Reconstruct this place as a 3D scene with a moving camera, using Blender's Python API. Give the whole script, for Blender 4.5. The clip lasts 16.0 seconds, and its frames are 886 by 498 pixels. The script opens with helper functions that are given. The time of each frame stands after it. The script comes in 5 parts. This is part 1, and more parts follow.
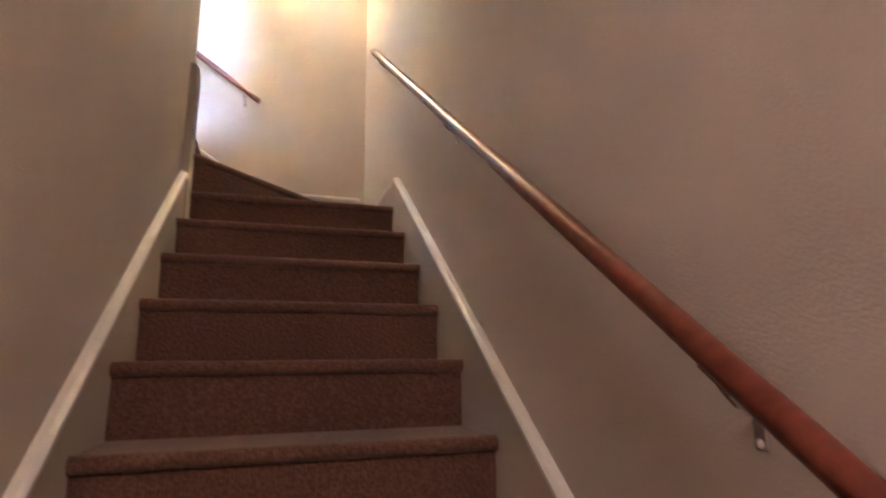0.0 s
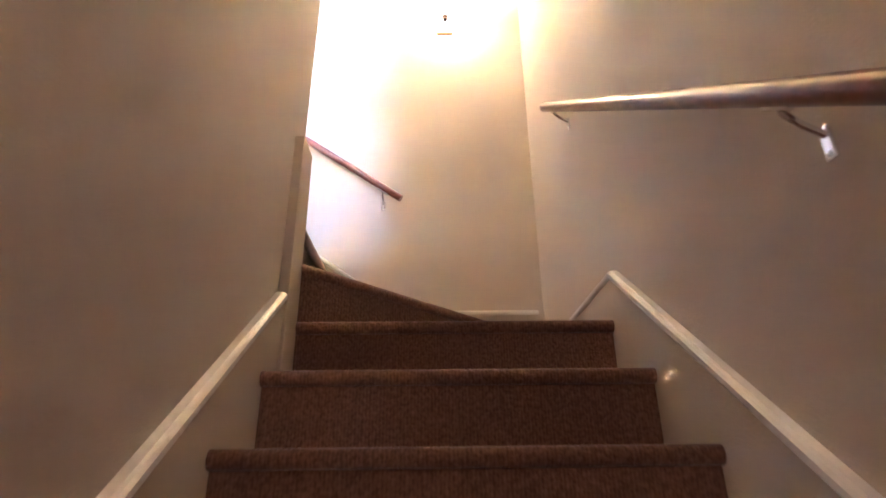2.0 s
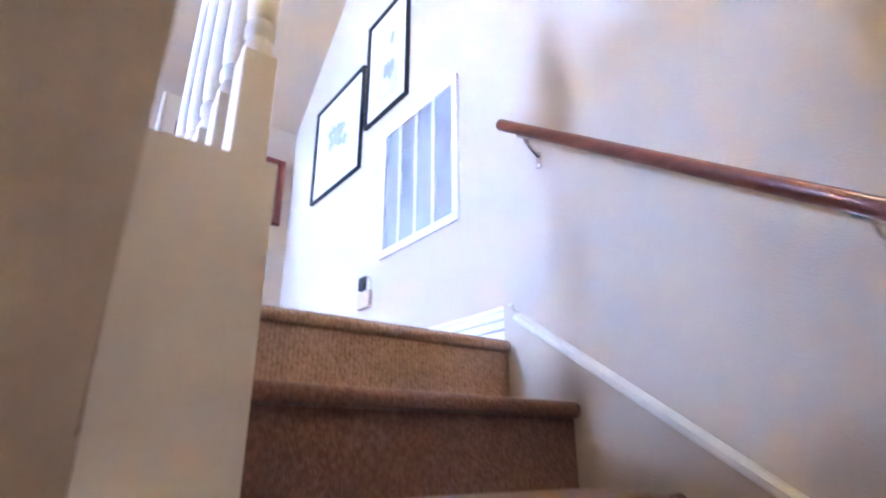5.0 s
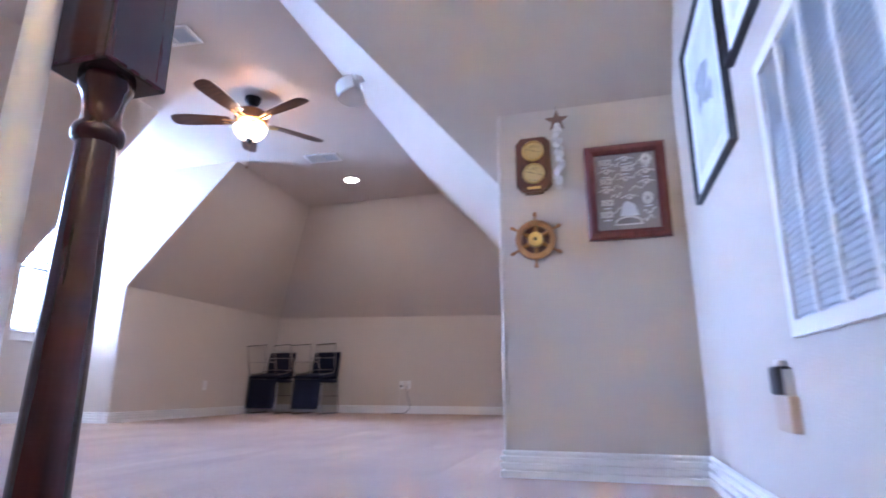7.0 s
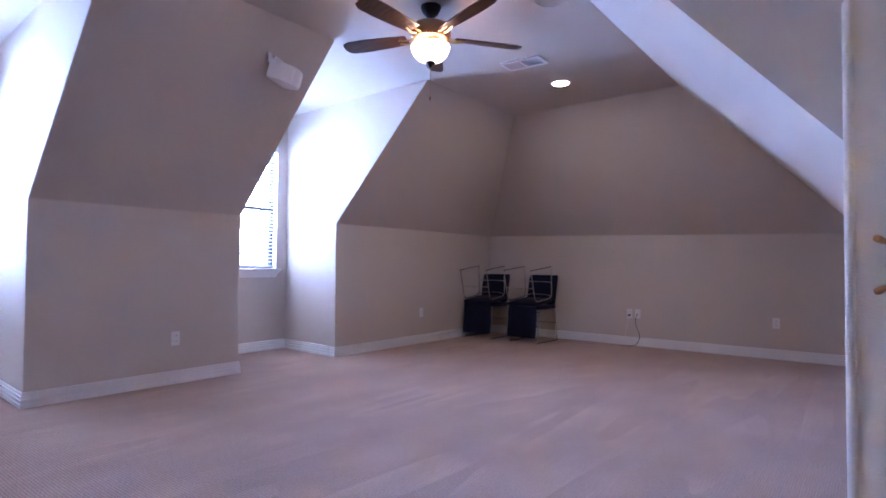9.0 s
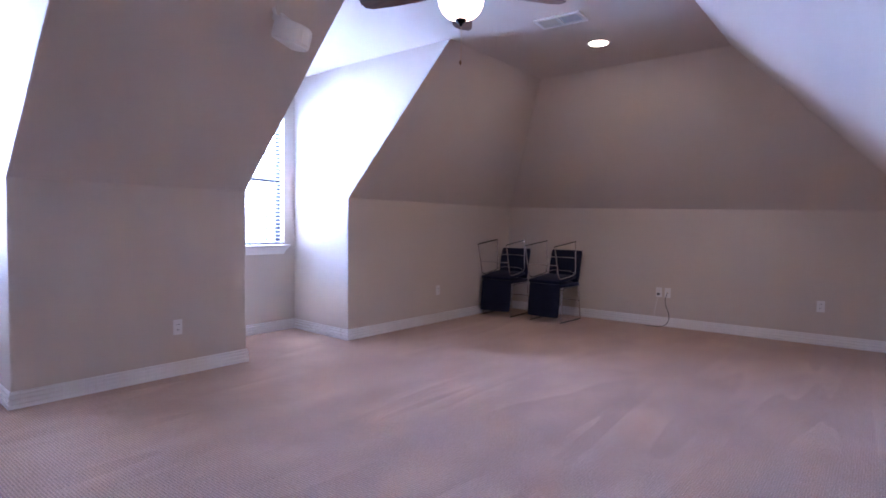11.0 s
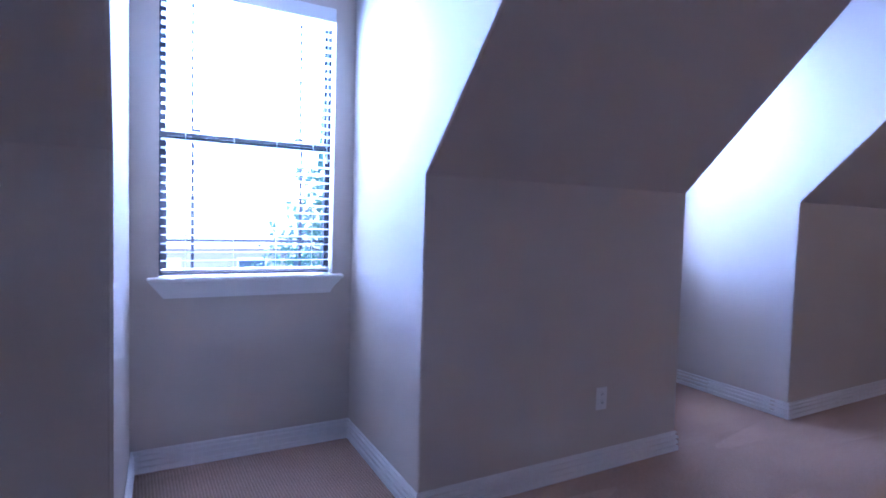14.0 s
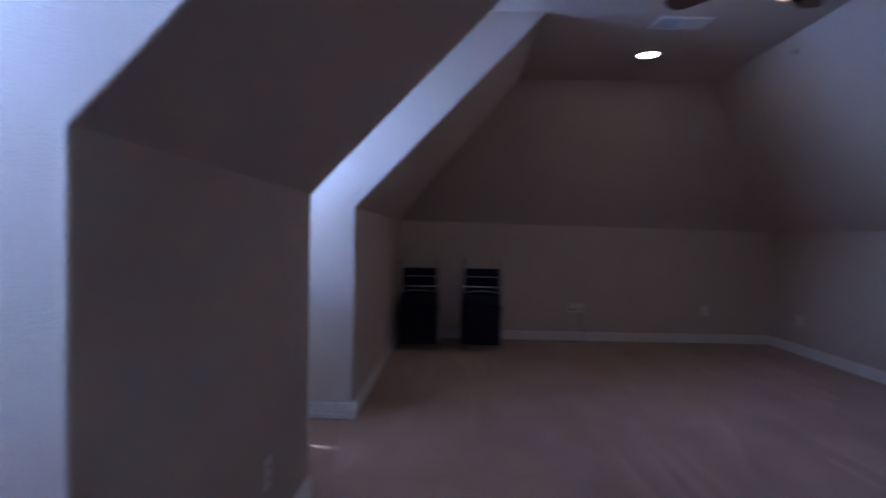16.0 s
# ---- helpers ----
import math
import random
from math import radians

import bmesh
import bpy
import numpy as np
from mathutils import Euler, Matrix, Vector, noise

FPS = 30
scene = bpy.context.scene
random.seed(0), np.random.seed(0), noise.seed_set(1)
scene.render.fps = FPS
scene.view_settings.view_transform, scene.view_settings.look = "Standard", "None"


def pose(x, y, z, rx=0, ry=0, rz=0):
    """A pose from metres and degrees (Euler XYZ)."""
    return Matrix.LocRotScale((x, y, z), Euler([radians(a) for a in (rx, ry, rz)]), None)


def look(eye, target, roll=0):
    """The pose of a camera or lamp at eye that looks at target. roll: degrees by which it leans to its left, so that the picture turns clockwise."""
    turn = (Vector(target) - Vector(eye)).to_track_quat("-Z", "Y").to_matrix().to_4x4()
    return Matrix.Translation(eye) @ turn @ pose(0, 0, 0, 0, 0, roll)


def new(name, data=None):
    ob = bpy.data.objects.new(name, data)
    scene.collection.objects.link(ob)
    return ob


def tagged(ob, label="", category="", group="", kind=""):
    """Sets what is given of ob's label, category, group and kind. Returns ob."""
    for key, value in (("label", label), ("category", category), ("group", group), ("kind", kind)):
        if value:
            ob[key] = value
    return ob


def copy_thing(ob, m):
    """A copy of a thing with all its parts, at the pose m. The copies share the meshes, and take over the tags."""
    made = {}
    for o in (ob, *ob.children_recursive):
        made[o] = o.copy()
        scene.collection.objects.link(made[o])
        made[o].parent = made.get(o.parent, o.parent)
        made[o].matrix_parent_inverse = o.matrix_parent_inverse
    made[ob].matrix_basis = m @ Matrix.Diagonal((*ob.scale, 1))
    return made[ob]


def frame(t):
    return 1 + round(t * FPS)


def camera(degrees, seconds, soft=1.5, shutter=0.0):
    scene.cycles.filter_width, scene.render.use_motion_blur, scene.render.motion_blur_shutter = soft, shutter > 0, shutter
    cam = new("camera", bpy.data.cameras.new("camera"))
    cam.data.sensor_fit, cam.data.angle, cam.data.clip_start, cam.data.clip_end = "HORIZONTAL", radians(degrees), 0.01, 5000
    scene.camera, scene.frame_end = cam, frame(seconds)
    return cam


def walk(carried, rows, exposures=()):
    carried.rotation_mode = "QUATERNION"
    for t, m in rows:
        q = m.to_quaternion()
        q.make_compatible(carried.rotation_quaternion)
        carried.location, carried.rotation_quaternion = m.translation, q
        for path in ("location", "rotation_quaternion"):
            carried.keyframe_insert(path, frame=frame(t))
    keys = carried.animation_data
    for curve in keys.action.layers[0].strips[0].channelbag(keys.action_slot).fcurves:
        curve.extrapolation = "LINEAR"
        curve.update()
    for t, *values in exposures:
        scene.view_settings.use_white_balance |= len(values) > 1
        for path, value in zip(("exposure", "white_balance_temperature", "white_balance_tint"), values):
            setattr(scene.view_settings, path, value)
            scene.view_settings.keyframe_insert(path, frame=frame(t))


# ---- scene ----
# ---- camera and walk ----
cam = camera(77.6, 16.0, soft=1.7, shutter=0.4)
PATH = [
    (0.0, look((-3.664, -3.093, -1.695), (-1.795, -3.682, -1.295), -0.5)),
    (0.5, pose(-3.575, -3.114, -1.685, 107.9, 0.5, -98.3)),
    (1.0, look((-3.259, -3.126, -1.67), (-1.411, -3.237, -0.914), -0.8)),
    (1.5, pose(-2.910, -3.130, -1.542, 113.0, 0.7, -92.0)),
    (2.0, look((-2.632, -3.126, -1.374), (-0.791, -3.163, -0.591), -0.7)),
    (2.5, look((-2.391, -3.144, -1.234), (-0.556, -3.176, -0.44), -0.5)),
    (3.0, look((-2.134, -3.179, -1.073), (-0.303, -3.062, -0.279), -0.8)),
    (3.5, look((-1.877, -3.208, -0.94), (-0.083, -2.786, -0.164), -1.4)),
    (4.1, look((-1.592, -3.2, -0.737), (0.0, -2.254, 0.021), -0.9)),
    (4.75, pose(-1.245, -3.14, -0.43, 110.5, 0.2, -43.5)),
    (5.25, pose(-0.95, -3.06, -0.16, 109.5, 0.0, -28.5)),
    (5.8, pose(-0.68, -2.90, 0.05, 108.0, 0.0, -12.5)),
    (6.3, look((-0.509, -2.715, 0.162), (-0.472, -0.8, 0.737), 0.2)),
    (6.6, look((-0.42, -2.613, 0.241), (-0.589, -0.697, 0.79), 0.1)),
    (7.0, look((-0.388, -2.442, 0.361), (-0.913, -0.575, 0.849), 0.1)),
    (7.5, look((-0.446, -2.202, 0.520), (-1.315, -0.428, 0.848), -0.1)),
    (8.0, look((-0.502, -1.953, 0.657), (-1.633, -0.314, 0.848), 0.1)),
    (8.5, look((-0.676, -1.795, 0.842), (-1.889, -0.210, 0.998), 0.2)),
    (9.0, look((-0.749, -1.645, 1.000), (-1.980, -0.069, 1.056), 0.5)),
    (9.6, pose(-0.80, -1.53, 1.09, 89.9, -0.6, 39.5)),
    (10.4, pose(-0.98, -1.45, 1.15, 88.2, -0.6, 39.0)),
    (11.5, look((-1.254, -1.376, 1.174), (-2.496, 0.188, 1.071), 0.6)),
    (12.0, look((-1.420, -1.337, 1.160), (-2.956, -0.06, 1.069), 0.9)),
    (12.5, look((-1.794, -1.271, 1.140), (-3.558, -0.332, 1.051), 1.0)),
    (13.0, look((-2.257, -1.354, 1.195), (-4.052, -0.479, 1.079), 1.4)),
    (13.5, look((-2.803, -1.391, 1.219), (-4.583, -0.487, 1.105), 1.5)),
    (14.0, look((-3.312, -1.469, 1.238), (-5.051, -0.484, 1.14), 1.6)),
    (14.5, look((-3.829, -1.489, 1.232), (-5.45, -0.321, 1.135), 1.7)),
    (15.0, look((-4.241, -1.486, 1.219), (-5.617, -0.036, 1.144), 1.5)),
    (15.5, look((-4.500, -1.398, 1.250), (-5.371, 0.401, 1.168), 1.6)),
    (16.0, look((-4.625, -1.382, 1.246), (-4.668, 0.617, 1.199), 0.9)),
]
walk(cam, PATH, exposures=[
    (0.0, 6.95, 5000, 20), (0.8, 7.1, 5250, 23), (2.0, 6.95, 5300, 26), (3.0, 6.6, 5150, 27), (4.2, 6.2, 4900, 24),
    (6.3, 5.25, 4600, 24), (7.0, 5.0, 4650, 26), (7.5, 4.88, 4600, 31), (8.0, 4.83, 4480, 32), (8.5, 4.65, 4480, 33), (9.0, 4.38, 4520, 34), (11.5, 4.46, 4680, 34),
    (13.0, 3.96, 4380, 37), (14.0, 3.52, 4180, 34), (15.0, 2.8, 4000, 32), (15.5, 2.28, 4200, 35), (16.0, 2.35, 4500, 31)])

# ---- world and sun ----
SUN_TO = Vector((-0.56, 0.215, 0.80)).normalized()
world = bpy.data.worlds.new("sky")
scene.world = world
world.use_nodes = True
wt = world.node_tree
sky = wt.nodes.new("ShaderNodeTexSky")
sky.sky_type = 'NISHITA'
sky.sun_disc = False
sky.sun_elevation = math.asin(SUN_TO.z)
sky.sun_rotation = math.atan2(SUN_TO.x, SUN_TO.y)
bgn = wt.nodes["Background"]
bgn.inputs["Strength"].default_value = 0.15
wt.links.new(sky.outputs["Color"], bgn.inputs["Color"])
sun_data = bpy.data.lights.new("sun", 'SUN')
sun_data.energy, sun_data.angle, sun_data.color = 5.0, radians(0.5), (1.0, 0.95, 0.88)
sun = new("sun", sun_data)
sun.matrix_world = look(SUN_TO * 40, (0, 0, 0))


# sky light entering by the dormer windows
for wy in (-0.93, 1.81):
    ad = bpy.data.lights.new("window_sky", 'AREA')
    ad.shape, ad.size, ad.size_y, ad.energy, ad.color = 'RECTANGLE', 0.85, 0.84, 6.6, (0.66, 0.83, 1.0)
    al = new("window_sky", ad)
    al.matrix_world = look((-6.47, wy, 1.945), (-5.47, wy, 1.70))


# ---- materials ----
def material(name, color, rough=0.6, metal=0.0, var=0.08, vscale=3.0, grain=0.0, gscale=200.0, bump=0.0, bscale=300.0, spec=0.5, rand=0.0):
    """A principled material with slow colour drift, fine grain and fine relief, in metres."""
    m = bpy.data.materials.new(name)
    m.use_nodes = True
    nt = m.node_tree
    b = nt.nodes["Principled BSDF"]
    b.inputs["Roughness"].default_value = rough
    b.inputs["Metallic"].default_value = metal
    b.inputs["Specular IOR Level"].default_value = spec
    co = nt.nodes.new("ShaderNodeNewGeometry")
    n1 = nt.nodes.new("ShaderNodeTexNoise")
    n1.inputs["Scale"].default_value = vscale
    n1.inputs["Detail"].default_value = 4
    nt.links.new(co.outputs["Position"], n1.inputs["Vector"])
    n2 = nt.nodes.new("ShaderNodeTexNoise")
    n2.inputs["Scale"].default_value = gscale
    n2.inputs["Detail"].default_value = 2
    nt.links.new(co.outputs["Position"], n2.inputs["Vector"])
    a = nt.nodes.new("ShaderNodeMath"); a.operation = 'MULTIPLY_ADD'
    a.inputs[1].default_value, a.inputs[2].default_value = var * 2, 1 - var
    nt.links.new(n1.outputs["Fac"], a.inputs[0])
    c = nt.nodes.new("ShaderNodeMath"); c.operation = 'MULTIPLY_ADD'
    c.inputs[1].default_value, c.inputs[2].default_value = grain * 2, 1 - grain
    nt.links.new(n2.outputs["Fac"], c.inputs[0])
    mu = nt.nodes.new("ShaderNodeMath"); mu.operation = 'MULTIPLY'
    nt.links.new(a.outputs[0], mu.inputs[0]); nt.links.new(c.outputs[0], mu.inputs[1])
    out = mu.outputs[0]
    if rand:
        oi = nt.nodes.new("ShaderNodeObjectInfo")
        r = nt.nodes.new("ShaderNodeMath"); r.operation = 'MULTIPLY_ADD'
        r.inputs[1].default_value, r.inputs[2].default_value = rand * 2, 1 - rand
        nt.links.new(oi.outputs["Random"], r.inputs[0])
        m3 = nt.nodes.new("ShaderNodeMath"); m3.operation = 'MULTIPLY'
        nt.links.new(out, m3.inputs[0]); nt.links.new(r.outputs[0], m3.inputs[1])
        out = m3.outputs[0]
    vm = nt.nodes.new("ShaderNodeVectorMath"); vm.operation = 'SCALE'
    vm.inputs[0].default_value = color[:3]
    nt.links.new(out, vm.inputs["Scale"])
    nt.links.new(vm.outputs[0], b.inputs["Base Color"])
    if bump:
        n3 = nt.nodes.new("ShaderNodeTexNoise")
        n3.inputs["Scale"].default_value = bscale
        n3.inputs["Detail"].default_value = 3
        nt.links.new(co.outputs["Position"], n3.inputs["Vector"])
        bp = nt.nodes.new("ShaderNodeBump")
        bp.inputs["Strength"].default_value = 1.0
        bp.inputs["Distance"].default_value = bump
        nt.links.new(n3.outputs["Fac"], bp.inputs["Height"])
        nt.links.new(bp.outputs[0], b.inputs["Normal"])
    return m


def emitter(name, color, strength):
    m = bpy.data.materials.new(name)
    m.use_nodes = True
    b = m.node_tree.nodes["Principled BSDF"]
    b.inputs["Base Color"].default_value = (*color, 1)
    b.inputs["Emission Color"].default_value = (*color, 1)
    b.inputs["Emission Strength"].default_value = strength
    b.inputs["Roughness"].default_value = 0.3
    return m


def wood(name, dark, light, rough=0.3, scale=6.0, axis=2):
    """Lacquered wood with grain drawn out along one axis."""
    m = bpy.data.materials.new(name)
    m.use_nodes = True
    nt = m.node_tree
    b = nt.nodes["Principled BSDF"]
    b.inputs["Roughness"].default_value = rough
    b.inputs["Coat Weight"].default_value = 0.3
    b.inputs["Coat Roughness"].default_value = 0.15
    co = nt.nodes.new("ShaderNodeNewGeometry")
    mp = nt.nodes.new("ShaderNodeMapping")
    s = [scale * 8] * 3
    s[axis] = scale * 0.6
    mp.inputs["Scale"].default_value = s
    nt.links.new(co.outputs["Position"], mp.inputs["Vector"])
    n = nt.nodes.new("ShaderNodeTexNoise")
    n.inputs["Scale"].default_value = 1.0
    n.inputs["Detail"].default_value = 6
    nt.links.new(mp.outputs[0], n.inputs["Vector"])
    r = nt.nodes.new("ShaderNodeValToRGB")
    r.color_ramp.elements[0].position, r.color_ramp.elements[1].position = 0.3, 0.7
    r.color_ramp.elements[0].color, r.color_ramp.elements[1].color = (*dark, 1), (*light, 1)
    nt.links.new(n.outputs["Fac"], r.inputs["Fac"])
    nt.links.new(r.outputs["Color"], b.inputs["Base Color"])
    return m


def carpet(name, dark, light, rib=0.011, row=0.3, streak=0.0):
    """Low loop pile: rows of loops with slow shading where the pile has been brushed."""
    m = bpy.data.materials.new(name)
    m.use_nodes = True
    nt = m.node_tree
    b = nt.nodes["Principled BSDF"]
    b.inputs["Roughness"].default_value = 0.95
    b.inputs["Specular IOR Level"].default_value = 0.1
    b.inputs["Sheen Weight"].default_value = 0.25
    b.inputs["Sheen Roughness"].default_value = 0.5
    co = nt.nodes.new("ShaderNodeNewGeometry")
    wv = nt.nodes.new("ShaderNodeTexWave")
    wv.inputs["Scale"].default_value = 0.314 / rib
    wv.inputs["Distortion"].default_value = 1.2
    wv.inputs["Detail"].default_value = 2
    wv.inputs["Detail Scale"].default_value = 3
    wv.bands_direction = 'Y'
    nt.links.new(co.outputs["Position"], wv.inputs["Vector"])
    n1 = nt.nodes.new("ShaderNodeTexNoise"); n1.inputs["Scale"].default_value = 110; n1.inputs["Detail"].default_value = 3
    mp = nt.nodes.new("ShaderNodeMapping"); mp.inputs["Scale"].default_value = (1.8, 1.3, 1); mp.inputs["Rotation"].default_value = (0, 0, 0.5)
    n2 = nt.nodes.new("ShaderNodeTexNoise"); n2.inputs["Scale"].default_value = 1.3; n2.inputs["Detail"].default_value = 3
    nt.links.new(co.outputs["Position"], n1.inputs["Vector"])
    nt.links.new(co.outputs["Position"], mp.inputs["Vector"]); nt.links.new(mp.outputs[0], n2.inputs["Vector"])
    s1 = nt.nodes.new("ShaderNodeMath"); s1.operation = 'MULTIPLY_ADD'; s1.inputs[1].default_value = row
    nt.links.new(wv.outputs["Fac"], s1.inputs[0])
    s2 = nt.nodes.new("ShaderNodeMath"); s2.operation = 'MULTIPLY_ADD'; s2.inputs[1].default_value = 0.95; s2.inputs[2].default_value = -0.2
    nt.links.new(n1.outputs["Fac"], s2.inputs[0]); nt.links.new(s2.outputs[0], s1.inputs[2])
    s3 = nt.nodes.new("ShaderNodeMath"); s3.operation = 'MULTIPLY_ADD'; s3.inputs[1].default_value = 0.35
    nt.links.new(n2.outputs["Fac"], s3.inputs[0]); nt.links.new(s1.outputs[0], s3.inputs[2])
    if streak:
        # strokes left by a vacuum: long soft wedges with one crisp side, in broken patches
        m2 = nt.nodes.new("ShaderNodeMapping"); m2.inputs["Rotation"].default_value = (0, 0, 0.32); m2.inputs["Scale"].default_value = (2.9, 0.30, 1)
        n4 = nt.nodes.new("ShaderNodeTexNoise"); n4.inputs["Scale"].default_value = 1.0; n4.inputs["Detail"].default_value = 0.6; n4.inputs["Distortion"].default_value = 0.0
        nt.links.new(co.outputs["Position"], m2.inputs["Vector"]); nt.links.new(m2.outputs[0], n4.inputs["Vector"])
        saw = nt.nodes.new("ShaderNodeMath"); saw.operation = 'MULTIPLY'; saw.inputs[1].default_value = 4.0
        fr = nt.nodes.new("ShaderNodeMath"); fr.operation = 'FRACT'
        nt.links.new(n4.outputs["Fac"], saw.inputs[0]); nt.links.new(saw.outputs[0], fr.inputs[0])
        n5 = nt.nodes.new("ShaderNodeTexNoise"); n5.inputs["Scale"].default_value = 0.9; n5.inputs["Detail"].default_value = 3
        nt.links.new(co.outputs["Position"], n5.inputs["Vector"])
        pt = nt.nodes.new("ShaderNodeMapRange"); pt.inputs["From Min"].default_value, pt.inputs["From Max"].default_value = 0.44, 0.62
        pt.inputs["To Max"].default_value = streak
        nt.links.new(n5.outputs["Fac"], pt.inputs["Value"])
        sq = nt.nodes.new("ShaderNodeMath"); sq.operation = 'POWER'; sq.inputs[1].default_value = 1.3
        nt.links.new(fr.outputs[0], sq.inputs[0])
        mk = nt.nodes.new("ShaderNodeMath"); mk.operation = 'MULTIPLY'
        nt.links.new(sq.outputs[0], mk.inputs[0]); nt.links.new(pt.outputs[0], mk.inputs[1])
        s4 = nt.nodes.new("ShaderNodeMath"); s4.operation = 'ADD'
        nt.links.new(s3.outputs[0], s4.inputs[0]); nt.links.new(mk.outputs[0], s4.inputs[1])
        s3 = s4
        # loops across each row
        w2 = nt.nodes.new("ShaderNodeTexWave"); w2.inputs["Scale"].default_value = 0.314 / (rib * 0.8); w2.bands_direction = 'X'
        w2.inputs["Distortion"].default_value = 1.5; w2.inputs["Detail"].default_value = 2; w2.inputs["Detail Scale"].default_value = 3
        nt.links.new(co.outputs["Position"], w2.inputs["Vector"])
        s5 = nt.nodes.new("ShaderNodeMath"); s5.operation = 'MULTIPLY_ADD'; s5.inputs[1].default_value = row * 0.45
        nt.links.new(w2.outputs["Fac"], s5.inputs[0]); nt.links.new(s3.outputs[0], s5.inputs[2])
        s3 = s5
    r = nt.nodes.new("ShaderNodeValToRGB")
    r.color_ramp.elements[0].position, r.color_ramp.elements[1].position = 0.35, 1.0
    r.color_ramp.elements[0].color, r.color_ramp.elements[1].color = (*dark, 1), (*light, 1)
    nt.links.new(s3.outputs[0], r.inputs["Fac"])
    nt.links.new(r.outputs["Color"], b.inputs["Base Color"])
    bp = nt.nodes.new("ShaderNodeBump"); bp.inputs["Distance"].default_value = 0.004; bp.inputs["Strength"].default_value = 0.8
    nt.links.new(s1.outputs[0], bp.inputs["Height"])
    nt.links.new(bp.outputs[0], b.inputs["Normal"])
    return m


WALL = material("beige_wall_paint", (0.565, 0.495, 0.42), 0.75, var=0.03, vscale=1.5, grain=0.02, bump=0.0019, bscale=190)
CEIL = material("beige_ceiling_paint", (0.565, 0.50, 0.43), 0.8, var=0.03, vscale=1.2, grain=0.02, bump=0.0008, bscale=180)
TRIM = material("white_trim_paint", (0.78, 0.76, 0.73), 0.4, var=0.03, vscale=4, bump=0.0003, bscale=80)
CARPET = carpet("beige_loop_carpet", (0.225, 0.135, 0.090), (0.56, 0.385, 0.275), 0.014, 0.30, 0.16)
STAIR_CARPET = carpet("brown_stair_carpet", (0.12, 0.062, 0.044), (0.32, 0.183, 0.128), 0.008, 0.10)
RAIL_WOOD = wood("red_brown_rail_wood", (0.10, 0.022, 0.012), (0.20, 0.05, 0.028), 0.28, 5, 1)
NEWEL_WOOD = wood("dark_cherry_wood", (0.028, 0.007, 0.012), (0.062, 0.017, 0.022), 0.25, 6, 2)
CHROME = material("chrome", (0.72, 0.72, 0.74), 0.18, 1.0, var=0.02)
BLACK = material("black_upholstery", (0.006, 0.008, 0.030), 0.8, spec=0.25, var=0.15, vscale=8, grain=0.2, gscale=600, bump=0.0006, bscale=900)
RUBBER = material("black_plastic", (0.015, 0.015, 0.016), 0.5, var=0.1)
PLASTIC = material("white_plastic", (0.75, 0.73, 0.70), 0.4, var=0.02)
BRONZE = material("bronze_window_frame", (0.022, 0.023, 0.028), 0.5, spec=0.3, var=0.1)
SLAT = material("white_blind_slat", (0.80, 0.80, 0.78), 0.45, var=0.03)
GLOBE = emitter("lit_frosted_glass", (1.0, 0.62, 0.25), 0.42)
FAN_BULB = emitter("lit_fan_bulb", (1.0, 0.66, 0.34), 10.0)
SPOT = emitter("lit_spot_lens", (1.0, 0.74, 0.40), 17.0)
HALL_FILL = emitter("hall_fill_glow", (1.0, 0.69, 0.44), 0.60)
SCONCE = emitter("lit_alabaster_glass", (1.0, 0.72, 0.36), 0.35)
BULB = emitter("lit_bulb", (1.0, 0.79, 0.32), 120.0)
BRASS = material("aged_brass", (0.62, 0.44, 0.18), 0.28, 1.0, var=0.1, vscale=30)
FAN_METAL = material("antique_bronze", (0.30, 0.19, 0.11), 0.3, 0.85, var=0.2, vscale=20)
DARK_METAL = material("dark_bronze", (0.016, 0.013, 0.012), 0.6, 0.0, var=0.15, vscale=20, spec=0.2)
BLADE = wood("walnut_blade", (0.06, 0.025, 0.012), (0.13, 0.06, 0.03), 0.35, 5, 0)
PLAQUE = wood("mahogany_plaque", (0.045, 0.009, 0.009), (0.10, 0.022, 0.018), 0.3, 8, 2)
MAHOGANY = wood("mahogany_frame", (0.10, 0.015, 0.015), (0.18, 0.032, 0.030), 0.3, 8, 2)
HONEY = wood("honey_wood", (0.25, 0.10, 0.025), (0.43, 0.20, 0.055), 0.3, 10, 2)
DIAL = material("cream_dial", (0.60, 0.46, 0.22), 0.35, 0.0, var=0.05, vscale=40)
MAT_GREY = material("grey_mat_board", (0.32, 0.29, 0.27), 0.8, var=0.12, vscale=12, grain=0.1)
ROPE = material("white_rope", (0.70, 0.68, 0.64), 0.8, var=0.15, vscale=60, bump=0.001, bscale=500)
SHELL = material("capiz_shell", (0.70, 0.66, 0.62), 0.3, var=0.15, vscale=50)
RUST = material("weathered_tin", (0.22, 0.13, 0.09), 0.5, 0.4, var=0.3, vscale=60)
PRINT = material("pale_print_paper", (0.58, 0.60, 0.62), 0.6, var=0.25, vscale=9, grain=0.1, gscale=60)
INK = material("ink_wash", (0.30, 0.31, 0.33), 0.6, var=0.4, vscale=25)
PAPER = material("white_mat_paper", (0.75, 0.76, 0.77), 0.7, var=0.02)
BLACK_WOOD = material("black_frame_lacquer", (0.012, 0.012, 0.014), 0.35, var=0.1)
GRILLE_DARK = material("grille_filter", (0.58, 0.63, 0.69), 0.8, var=0.1, vscale=20, grain=0.1)
# white louvres greyed: the shade of their gaps is put into the colour
LOUVRE_SHADED = material("louvre_with_gap_shade", (0.40, 0.42, 0.45), 0.6, var=0.06, vscale=15)
